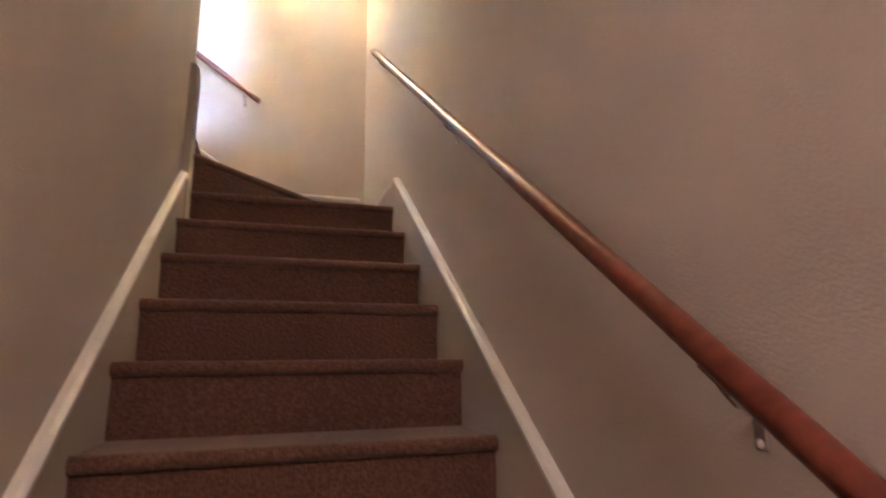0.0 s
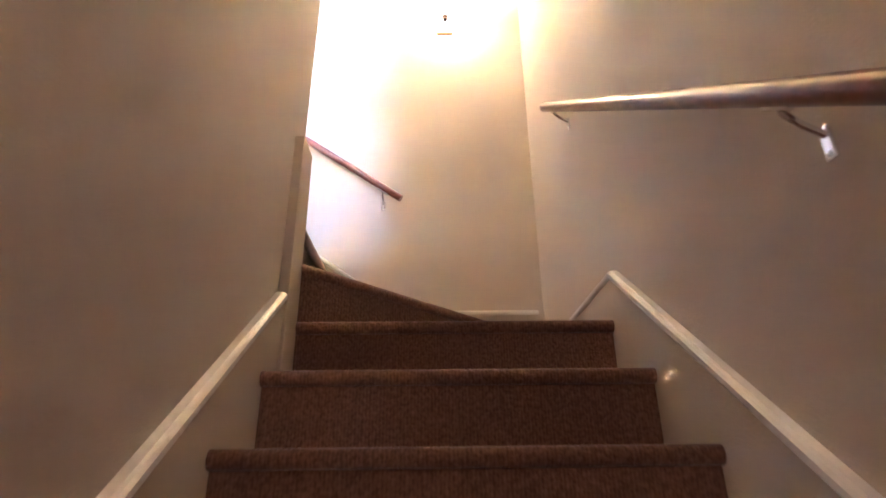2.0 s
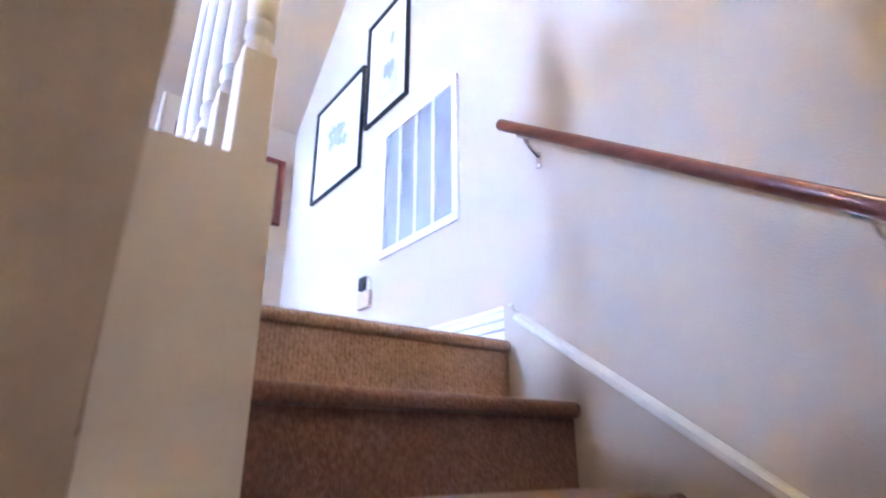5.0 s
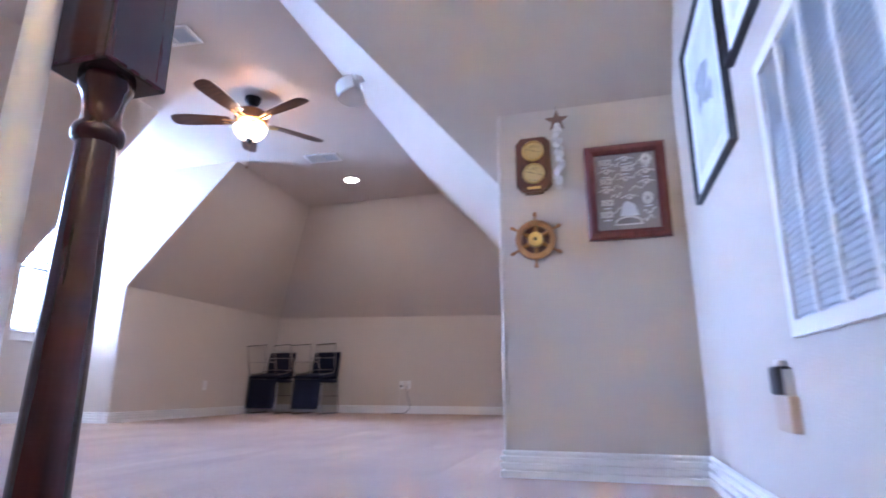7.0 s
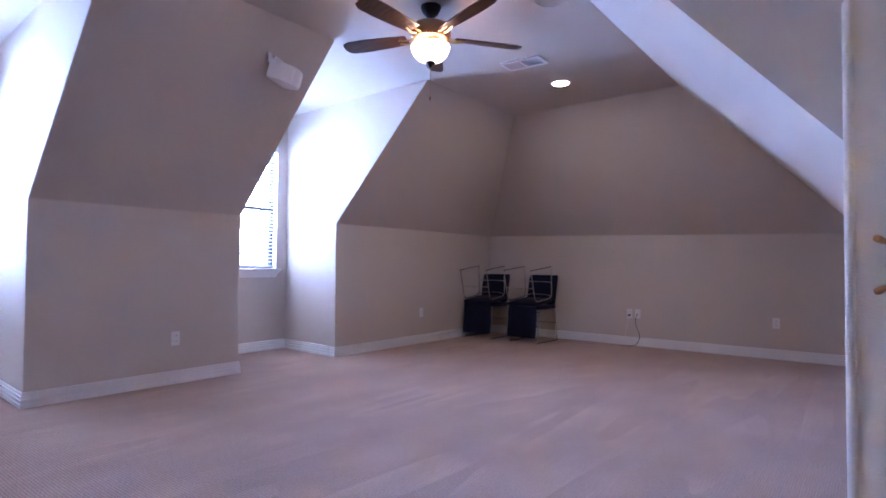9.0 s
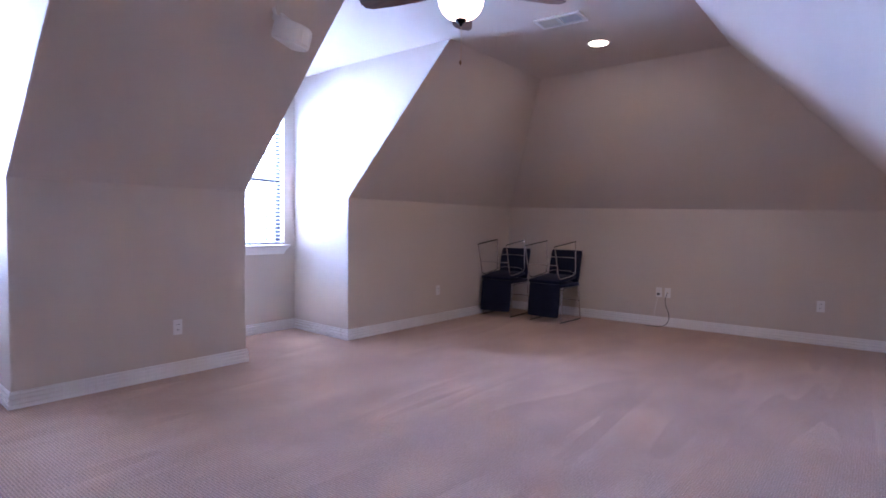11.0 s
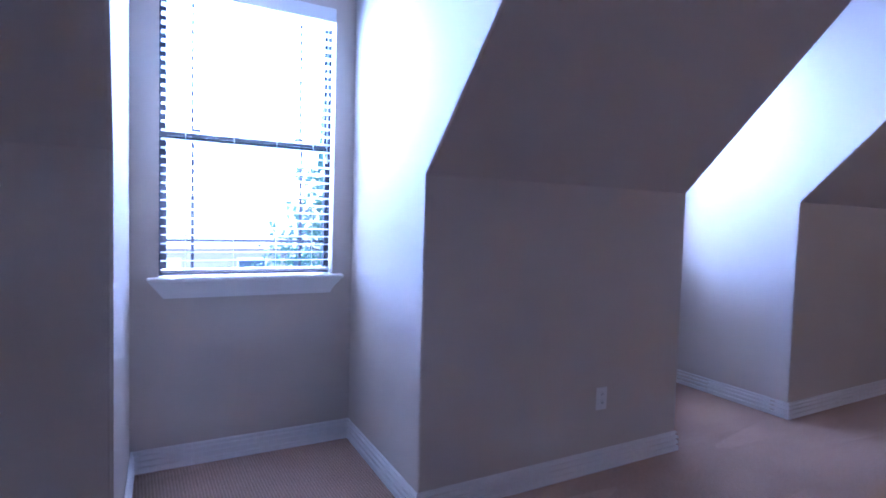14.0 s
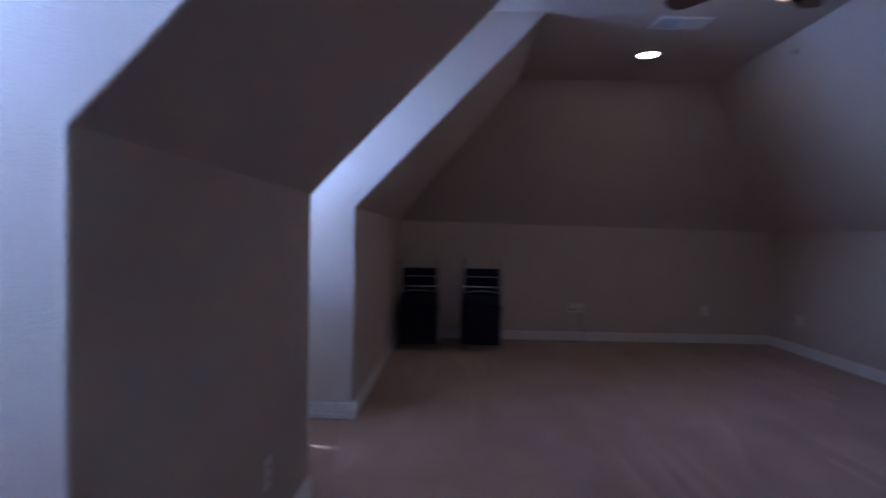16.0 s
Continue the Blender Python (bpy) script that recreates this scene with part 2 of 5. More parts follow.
TAN = material("tan_plastic", (0.48, 0.37, 0.28), 0.5, var=0.04)
BULB_KNOB = material("bronze_knob", (0.10, 0.06, 0.035), 0.4, 0.6, var=0.1)
GLASS = bpy.data.materials.new("window_glass")
GLASS.use_nodes = True
gb = GLASS.node_tree.nodes["Principled BSDF"]
gb.inputs["Transmission Weight"].default_value = 1.0
gb.inputs["Roughness"].default_value = 0.0
gb.inputs["IOR"].default_value = 1.05
gb.inputs["Base Color"].default_value = (0.97, 0.99, 1.0, 1)
GRASS = material("lawn", (0.10, 0.14, 0.05), 0.9, var=0.35, vscale=0.6, grain=0.3, gscale=30)
ASPHALT = material("asphalt", (0.06, 0.06, 0.06), 0.9, var=0.2, vscale=1, grain=0.3, gscale=60)
CONCRETE = material("concrete_drive", (0.40, 0.38, 0.35), 0.85, var=0.12, vscale=1, grain=0.1, gscale=60)
BRICK = material("tan_brick", (0.36, 0.27, 0.21), 0.85, var=0.15, vscale=3, grain=0.25, gscale=25)
ROOF = material("grey_shingle", (0.16, 0.15, 0.15), 0.9, var=0.15, vscale=3, grain=0.3, gscale=20)
LEAF = material("leaf_green", (0.08, 0.14, 0.07), 0.6, var=0.35, vscale=2.5)
BARK = material("bark", (0.12, 0.09, 0.065), 0.9, var=0.3, vscale=8, bump=0.01, bscale=30)
HOUSE_GLASS = material("dark_house_window", (0.05, 0.06, 0.07), 0.1, var=0.1)


# ---- mesh helpers ----
def link(name, bm, mat, parent=None, label="", smooth=False):
    me = bpy.data.meshes.new(name)
    bmesh.ops.recalc_face_normals(bm, faces=bm.faces)
    if smooth:
        for f in bm.faces:
            f.smooth = True
    bm.to_mesh(me)
    bm.free()
    me.materials.append(mat)
    if smooth:
        me.set_sharp_from_angle(angle=radians(40))
    ob = new(name, me)
    if parent is not None:
        ob.parent = parent
    if label:
        ob["label"] = label
    return ob


def part(name, bm, mat, parent, label="", smooth=False):
    return link(name, bm, mat, parent, label, smooth)


def thing(name, label, category, m=None, group="", kind=""):
    ob = new(name)
    ob.empty_display_size = 0.1
    if m is not None:
        ob.matrix_basis = m
    return tagged(ob, label, category, group, kind)


def B():
    return bmesh.new()


def box(bm, x0, x1, y0, y1, z0, z1, bevel=0.0):
    vs = [bm.verts.new((x, y, z)) for x in (x0, x1) for y in (y0, y1) for z in (z0, z1)]
    fs = [bm.faces.new([vs[i] for i in q]) for q in ((0, 1, 3, 2), (4, 6, 7, 5), (0, 4, 5, 1), (2, 3, 7, 6), (0, 2, 6, 4), (1, 5, 7, 3))]
    if bevel:
        es = list({e for f in fs for e in f.edges})
        bmesh.ops.bevel(bm, geom=es, offset=bevel, segments=2, profile=0.5, affect='EDGES')
    return bm


def slab(bm, pts, out):
    """A flat polygon made solid towards out."""
    a = [bm.verts.new(p) for p in pts]
    b = [bm.verts.new(Vector(p) + Vector(out)) for p in pts]
    bm.faces.new(a)
    bm.faces.new(b[::-1])
    n = len(a)
    for i in range(n):
        j = (i + 1) % n
        bm.faces.new((a[i], b[i], b[j], a[j]))
    return bm


def lathe(bm, profile, segs=24, m=None):
    """Turns (radius, height) pairs round z."""
    m = m or Matrix.Identity(4)
    rings = []
    for r, z in profile:
        if r < 1e-5:
            rings.append([bm.verts.new(m @ Vector((0, 0, z)))])
        else:
            rings.append([bm.verts.new(m @ Vector((r * math.cos(2 * math.pi * i / segs), r * math.sin(2 * math.pi * i / segs), z))) for i in range(segs)])
    for a, b in zip(rings, rings[1:]):
        for i in range(segs):
            j = (i + 1) % segs
            q = [a[i % len(a)], a[j % len(a)], b[j % len(b)], b[i % len(b)]]
            u = []
            for v in q:
                if v not in u:
                    u.append(v)
            if len(u) > 2:
                bm.faces.new(u)
    for ring in (rings[0], rings[-1]):
        if len(ring) > 1:
            bm.faces.new(ring)
    return bm


def tube(bm, pts, r, segs=10, closed=False):
    """A round bar along points."""
    pts = [Vector(p) for p in pts]
    n = len(pts)
    rings = []
    up = Vector((0, 0, 1))
    for i, p in enumerate(pts):
        d = (pts[(i + 1) % n] - pts[i - 1]) if closed else (pts[min(i + 1, n - 1)] - pts[max(i - 1, 0)])
        d.normalize()
        ref = up if abs(d.z) < 0.95 else Vector((1, 0, 0))
        s = d.cross(ref).normalized()
        t = s.cross(d).normalized()
        rings.append([bm.verts.new(p + (s * math.cos(2 * math.pi * k / segs) + t * math.sin(2 * math.pi * k / segs)) * r) for k in range(segs)])
    for i in range(n if closed else n - 1):
        a, b = rings[i], rings[(i + 1) % n]
        for k in range(segs):
            l = (k + 1) % segs
            bm.faces.new((a[k], a[l], b[l], b[k]))
    if not closed:
        bm.faces.new(rings[0][::-1])
        bm.faces.new(rings[-1])
    return bm


def sweep(bm, profile, a, b, out, up=(0, 0, 1), ma=0.0, mb=0.0):
    """A moulding: profile of (proud, height) pairs from a to b; ma, mb lengthen the ends with proudness (mitres)."""
    a, b, out, up = Vector(a), Vector(b), Vector(out), Vector(up)
    d = (b - a).normalized()
    ra = [bm.verts.new(a + out * p + up * h - d * (p * ma)) for p, h in profile]
    rb = [bm.verts.new(b + out * p + up * h + d * (p * mb)) for p, h in profile]
    n = len(profile)
    for i in range(n):
        j = (i + 1) % n
        bm.faces.new((ra[i], ra[j], rb[j], rb[i]))
    bm.faces.new(ra[::-1])
    bm.faces.new(rb)
    return bm


# ---- the plan, in metres; the attic floor is z = 0 ----
H, K, KE = 2.74, 1.43, 1.35                       # ceiling, knee walls
XL, XLC = -5.30, -4.04                  # west knee wall, west edge of the flat ceiling
XR, XRC = -0.80, -2.20                  # east knee wall, east edge of the flat ceiling
YF, YFC = 5.34, 3.885                   # north knee wall, north edge of the flat ceiling
YS = -2.535                             # south wall of the attic
DORMERS = [(-1.52, -0.43), (1.175, 2.315)]
LEAN = (0.045, 0.065)                   # the dormers veer north towards their windows
XW = -6.255                             # window wall in the dormers
WT = 1.65                               # short wall at the head of the stairs
R, T = 0.188, 0.251                     # riser, tread
CX, CY = -1.07, -2.70                   # inner corner of the stairs
SY0, SY1 = -3.675, -2.70                # walls of the lower flight
TOP = -1.945                            # nosing of the attic floor
XO = -0.93                             # edge of the attic floor beside the upper flight
LOW = -16 * R
XE = -4.9


def structure(name, bm, mat, label, category):
    return tagged(link(name, bm, mat), label, category, kind="structure")


# floor
bm = B()
slab(bm, [(XL, YS, 0), (XO, YS, 0), (XO, TOP, 0), (0, TOP, 0), (0, 0, 0), (XR, 0, 0), (XR, YF, 0), (XL, YF, 0),
          (XL, DORMERS[1][1], 0), (XW, DORMERS[1][1] + LEAN[1], 0), (XW, DORMERS[1][0] + LEAN[1], 0), (XL, DORMERS[1][0], 0),
          (XL, DORMERS[0][1], 0), (XW, DORMERS[0][1] + LEAN[0], 0), (XW, DORMERS[0][0] + LEAN[0], 0), (XL, DORMERS[0][0], 0)], (0, 0, -0.28))
structure("floor", bm, CARPET, "beige looped carpet with brushed streaks over the attic floor", "carpet floor")
bm = B()
slab(bm, [(XE, SY0, LOW), (CX - 10 * T + 0.02, SY0, LOW), (CX - 10 * T + 0.02, SY1, LOW), (XE, SY1, LOW)], (0, 0, -0.2))
structure("floor_lower_hall", bm, STAIR_CARPET, "brown carpet at the foot of the stairs", "carpet floor")

# flat ceiling
bm = B()
slab(bm, [(XLC, YS, H), (XRC, YS, H), (XRC, YFC, H), (XLC, YFC, H),
          (XLC, DORMERS[1][1], H), (XL, DORMERS[1][1], H), (XW, DORMERS[1][1] + LEAN[1], H), (XW, DORMERS[1][0] + LEAN[1], H), (XL, DORMERS[1][0], H), (XLC, DORMERS[1][0], H),
          (XLC, DORMERS[0][1], H), (XL, DORMERS[0][1], H), (XW, DORMERS[0][1] + LEAN[0], H), (XW, DORMERS[0][0] + LEAN[0], H), (XL, DORMERS[0][0], H), (XLC, DORMERS[0][0], H)], (0, 0, 0.15))
slab(bm, [(XRC, YS, H), (CX, YS, H), (CX, SY0, H), (0, SY0, H), (0, WT - H, H), (XRC, WT - H, H)], (0, 0, 0.15))
slab(bm, [(XE, SY0, H), (CX, SY0, H), (CX, YS, H), (XE, YS, H)], (0, 0, 0.16))
structure("ceiling", bm, CEIL, "flat beige attic ceiling with light texture", "ceiling")

# sloped ceilings
ow = Vector((-1, 0, 1)).normalized() * 0.15
for i, (a, b) in enumerate(((YS, DORMERS[0][0]), (DORMERS[0][1], DORMERS[1][0]))):
    bm = slab(B(), [(XL, a, K), (XLC, a, H), (XLC, b, H), (XL, b, K)], ow)
    structure("ceiling_slope_west_%d" % (i + 1), bm, CEIL, "sloped beige ceiling under the roof between the dormers", "ceiling")
bm = slab(B(), [(XL, DORMERS[1][1], K), (XLC, DORMERS[1][1], H), (XLC, YFC, H), (XL, YF, K)], ow)
structure("ceiling_slope_west_3", bm, CEIL, "sloped beige ceiling beyond the second dormer", "ceiling")
bm = slab(B(), [(XL, YF, K), (XLC, YFC, H), (XRC, YFC, H), (XR, YF, KE)], Vector((0, 0.7, 0.7)) * 0.2)
structure("ceiling_slope_north", bm, CEIL, "sloped beige ceiling above the end wall", "ceiling")
bm = slab(B(), [(XR, YF, KE), (XRC, YFC, H), (XRC, WT - H, H), (XR, WT - KE, KE)], Vector((0.7, 0, 0.7)) * 0.2)
structure("ceiling_slope_east", bm, CEIL, "sloped beige ceiling catching light from the dormers", "ceiling")
bm = slab(B(), [(XR, WT - KE, KE), (XRC, WT - H, H), (0, WT - H, H), (0, 0, WT), (XR, 0, WT)], Vector((0, 0.7, 0.7)) * 0.2)
structure("ceiling_slope_stairhead", bm, CEIL, "sloped beige ceiling over the stairhead", "ceiling")

# walls
seg = [(YS, DORMERS[0][0]), (DORMERS[0][1], DORMERS[1][0]), (DORMERS[1][1], YF)]
for i, (a, b) in enumerate(seg):
    bm = slab(B(), [(XL, a, -0.1), (XL, b, -0.1), (XL, b, K), (XL, a, K)], (-0.12, 0, 0))
    structure("wall_west_%d" % (i + 1), bm, WALL, "beige knee wall beside the dormers", "wall")
bm = slab(B(), [(XL, YF, -0.1), (XR, YF, -0.1), (XR, YF, KE), (XL, YF, K)], (0, 0.12, 0))
structure("wall_north", bm, WALL, "beige knee wall at the far end of the attic", "wall")
bm = slab(B(), [(XR, 0.004, -0.1), (XR, YF, -0.1), (XR, YF, KE), (XR, WT - KE, KE), (XR, 0.004, WT)], (0.12, 0, 0))
structure("wall_east", bm, WALL, "beige knee wall along the attic", "wall")
bm = slab(B(), [(XR + 0.004, 0, -0.1), (0, 0, -0.1), (0, 0, WT), (XR + 0.004, 0, WT)], (0, 0.11, 0))
structure("wall_stairhead", bm, WALL, "short beige wall at the stairhead hung with nautical decor", "wall")
bm = lathe(B(), [(0.013, 0.1), (0.013, WT)], 16, Matrix.Translation((XR + 0.009, 0.009, 0)))
tagged(link("corner_bead", bm, WALL, smooth=True), "rounded plaster corner of the stairhead wall", "wall corner", kind="structure")
bm = slab(B(), [(0, SY0 - 0.1, LOW - 0.2), (0, 0.1, LOW - 0.2), (0, 0.1, H), (0, SY0 - 0.1, H)], (0.12, 0, 0))
structure("wall_stair_end", bm, WALL, "tall beige wall beside the upper stairs", "wall")
bm = slab(B(), [(XE, SY0, LOW - 0.2), (0, SY0, LOW - 0.2), (0, SY0, H), (XE, SY0, H)], (0, -0.12, 0))
structure("wall_stair_south", bm, WALL, "tall beige wall along the lower stairs", "wall")
bm = slab(B(), [(XW - 0.2, SY1, LOW - 0.2), (CX, SY1, LOW - 0.2), (CX, SY1, -0.4), (CX + 0.06, SY1, H), (XW - 0.2, SY1, H)], (0, YS - SY1, 0))
structure("wall_stair_north", bm, WALL, "beige wall between the lower stairs and the attic", "wall")
bm = box(B(), XE - 0.12, XE, SY0, SY1, LOW - 0.2, H)
structure("wall_lower_hall", bm, WALL, "plain beige wall of the lower hall", "wall")
bm = box(B(), XO - 0.1, XO, YS, TOP + 0.02, LOW, -0.28)
box(bm, CX - 0.1, XO - 0.1, YS, YS + 0.1, LOW, -0.28)
structure("wall_under_floor", bm, WALL, "beige wall below the floor edge beside the upper stairs", "wall")
bm = box(B(), CX - 0.1, 0, TOP + 0.02, TOP + 0.12, LOW, -0.28)
structure("wall_below_landing", bm, WALL, "plain wall below the stairhead", "wall")

# dormer cheeks and window walls
OPEN = []
for i, (a, b) in enumerate(DORMERS):
    for nm, y, s in (("south", a, -1), ("north", b, 1)):
        yy = y - s * 0.002
        bm = slab(B(), [(XW - 0.1, yy + LEAN[i], -0.1), (XL - 0.003, yy, -0.1), (XL - 0.003, yy, H), (XW - 0.1, yy + LEAN[i], H)], (0, s * 0.09, 0))
        slab(bm, [(XL - 0.003, yy, K), (XLC - 0.003, yy, H), (XL - 0.003, yy, H)], (0, s * 0.09, 0))
        structure("dormer_cheek_%s_%d" % (nm, i + 1), bm, WALL, "side wall of a dormer bright with window light", "wall")
    mid = (a + b) / 2 + LEAN[i] + 0.001
    y0, y1, z0, z1 = mid - 0.427, mid + 0.427, 0.920, 2.370
    a, b = a + LEAN[i], b + LEAN[i]
    OPEN.append((y0, y1, z0, z1))
    bm = B()
    box(bm, XW - 0.16, XW, a - 0.09, y0, -0.1, H)
    box(bm, XW - 0.16, XW, y1, b + 0.09, -0.1, H)
    box(bm, XW - 0.16, XW, y0, y1, -0.1, z0)
    box(bm, XW - 0.16, XW, y0, y1, z1, H)
    structure("window_wall_%d" % (i + 1), bm, WALL, "beige wall round the dormer window", "wall")

# unseen eaves, added over the dormer windows to shorten the sun streaks
for i, (a, b) in enumerate(DORMERS):
    bm = box(B(), XW - 0.52, XW - 0.17, a + LEAN[i] - 0.3, b + LEAN[i] + 0.3, 2.50, 2.68)
    structure("eave_%d" % (i + 1), bm, TRIM, "unseen white eave over a dormer window, added to block high sun", "eave")

# rounded drywall corners along the dormer edges
for i, (a, b) in enumerate(DORMERS):
    for y, s in ((a, -1), (b, 1)):
        q = y + s * 0.0086
        lean = Vector((-0.72, 0, 0.69)) * 0.0105
        top, knee = Vector((XLC, q, H)) + lean, Vector((XL - 0.0105, q, K + 0.0035))
        pts = [Vector((XL - 0.0105, q, 0.08)), Vector((XL - 0.0105, q, K - 0.006)), knee, knee + (top - knee).normalized() * 0.009, top]
        tagged(link("corner_bead", tube(B(), pts, 0.0118, 16), WALL, smooth=True), "rounded plaster edge of a dormer opening", "wall corner", kind="structure")

# baseboards
BASE = [(0, 0), (0.018, 0), (0.018, 0.026), (0.004, 0.028), (0.004, 0.035), (0.017, 0.038), (0.017, 0.056), (0.004, 0.058), (0.004, 0.065), (0.016, 0.068), (0.016, 0.083), (0.004, 0.085), (0.004, 0.091), (0.010, 0.095), (0.010, 0.102), (0.003, 0.108), (0, 0.108)]
runs = []
for i, (a, b) in enumerate(seg):
    runs.append(((XL, a, 0), (XL, b, 0), (1, 0, 0), 0 if i == 0 else 1, -1 if i == 2 else 1))
runs += [((XL, YF, 0), (XR, YF, 0), (0, -1, 0), -1, -1), ((XR, YF, 0), (XR, 0, 0), (-1, 0, 0), -1, 1),
         ((XR, 0, 0), (0, 0, 0), (0, -1, 0), 1, -1), ((0, 0, 0), (0, TOP - 0.02, 0), (-1, 0, 0), -1, 0), ((CX, YS, 0), (XL, YS, 0), (0, 1, 0), 1, -1)]
for (a, b), e in zip(DORMERS, LEAN):
    runs += [((XL, a + 0.002, 0), (XW, a + e + 0.002, 0), (0, 1, 0), 1, -1), ((XW, a + e, 0), (XW, b + e, 0), (1, 0, 0), -1, -1), ((XW, b + e - 0.002, 0), (XL, b - 0.002, 0), (0, -1, 0), -1, 1)]
for i, (p, q, o, ma, mb) in enumerate(runs):
    structure("baseboard_%d" % (i + 1), sweep(B(), BASE, p, q, o, ma=ma, mb=mb), TRIM, "white grooved baseboard along the wall", "baseboard")


# ---- windows ----
def window(i, y0, y1, z0, z1):
    w = tagged(new("window_%d" % i), "double-hung bronze window in a dormer behind white blinds", "window", kind="structure")
    xo = XW - 0.13                                  # outer plane of the sashes
    zm = (z0 + z1) / 2 - 0.01
    bm = B()
    box(bm, xo - 0.03, XW - 0.075, y0, y0 + 0.016, z0, z1)
    box(bm, xo - 0.03, XW - 0.075, y1 - 0.012, y1, z0, z1)
    box(bm, xo - 0.03, XW - 0.075, y0 + 0.016, y1 - 0.016, z1 - 0.03, z1)
    box(bm, xo - 0.03, XW - 0.075, y0 + 0.016, y1 - 0.016, z0, z0 + 0.02)
    part("window_frame", bm, BRONZE, w)
    for nm, x, a, b in (("lower_sash", xo + 0.03, z0 + 0.02, zm + 0.02), ("upper_sash", xo, zm - 0.02, z1 - 0.03)):
        bm = B()
        t = 0.022
        box(bm, x - 0.012, x + 0.012, y0 + 0.016, y0 + 0.016 + t, a, b)
        box(bm, x - 0.012, x + 0.012, y1 - 0.012 - 0.012, y1 - 0.012, a, b)
        box(bm, x - 0.012, x + 0.012, y0 + 0.016 + t, y1 - 0.024, a, a + t + 0.008)
        box(bm, x - 0.012, x + 0.012, y0 + 0.016 + t, y1 - 0.024, b - t - 0.008, b)
        s = part(nm, bm, BRONZE, w)
        for yy in (y0 + 0.155, y1 - 0.155):
            part("muntin", box(B(), x - 0.004, x + 0.004, yy - 0.007, yy + 0.007, a + t + 0.008, b - t - 0.008), BRONZE, s)
        zz = a + 0.17 if nm == "lower_sash" else b - 0.17
        for ya, yb in ((y0 + 0.016 + t, y0 + 0.148), (y0 + 0.162, y1 - 0.162), (y1 - 0.148, y1 - 0.024)):
            part("muntin", box(B(), x - 0.004, x + 0.004, ya, yb, zz - 0.006, zz + 0.006), BRONZE, s)
        g = part("pane", box(B(), x - 0.006, x - 0.0045, y0 + 0.03, y1 - 0.018, a + 0.01, b - 0.01), GLASS, s, "clear window glass")
        g.visible_shadow = False
    for yy in (y0 + 0.17, y1 - 0.17):
        part("sash_lock", box(B(), xo + 0.005, xo + 0.045, yy - 0.025, yy + 0.025, zm + 0.021, zm + 0.034, 0.003), BRONZE, w)
    # jamb returns in paint are the wall itself; stool and apron in white
    sill = B()
    box(sill, XW - 0.09, XW + 0.052, y0 - 0.05, y1 + 0.05, z0 - 0.004, z0 + 0.016, 0.006)
    part("window_sill", sill, TRIM, w, "white projecting window stool")
    zt = z0 - 0.005
    ap = slab(B(), [(XW + 0.001, y0 - 0.045, zt), (XW + 0.001, y1 + 0.045, zt), (XW + 0.001, y1 - 0.02, zt - 0.080), (XW + 0.001, y0 + 0.02, zt - 0.080)], (0.016, 0, 0))
    slab(ap, [(XW + 0.001, y0 - 0.045, zt), (XW + 0.001, y1 + 0.045, zt), (XW + 0.001, y1 + 0.022, zt - 0.028), (XW + 0.001, y0 - 0.022, zt - 0.028)], (0.030, 0, 0))
    slab(ap, [(XW + 0.001, y0 + 0.008, zt - 0.066), (XW + 0.001, y1 - 0.008, zt - 0.066), (XW + 0.001, y1 - 0.02, zt - 0.080), (XW + 0.001, y0 + 0.02, zt - 0.080)], (0.022, 0, 0))
    part("apron", ap, TRIM, w, "white moulded apron with slanted ends")
    return w


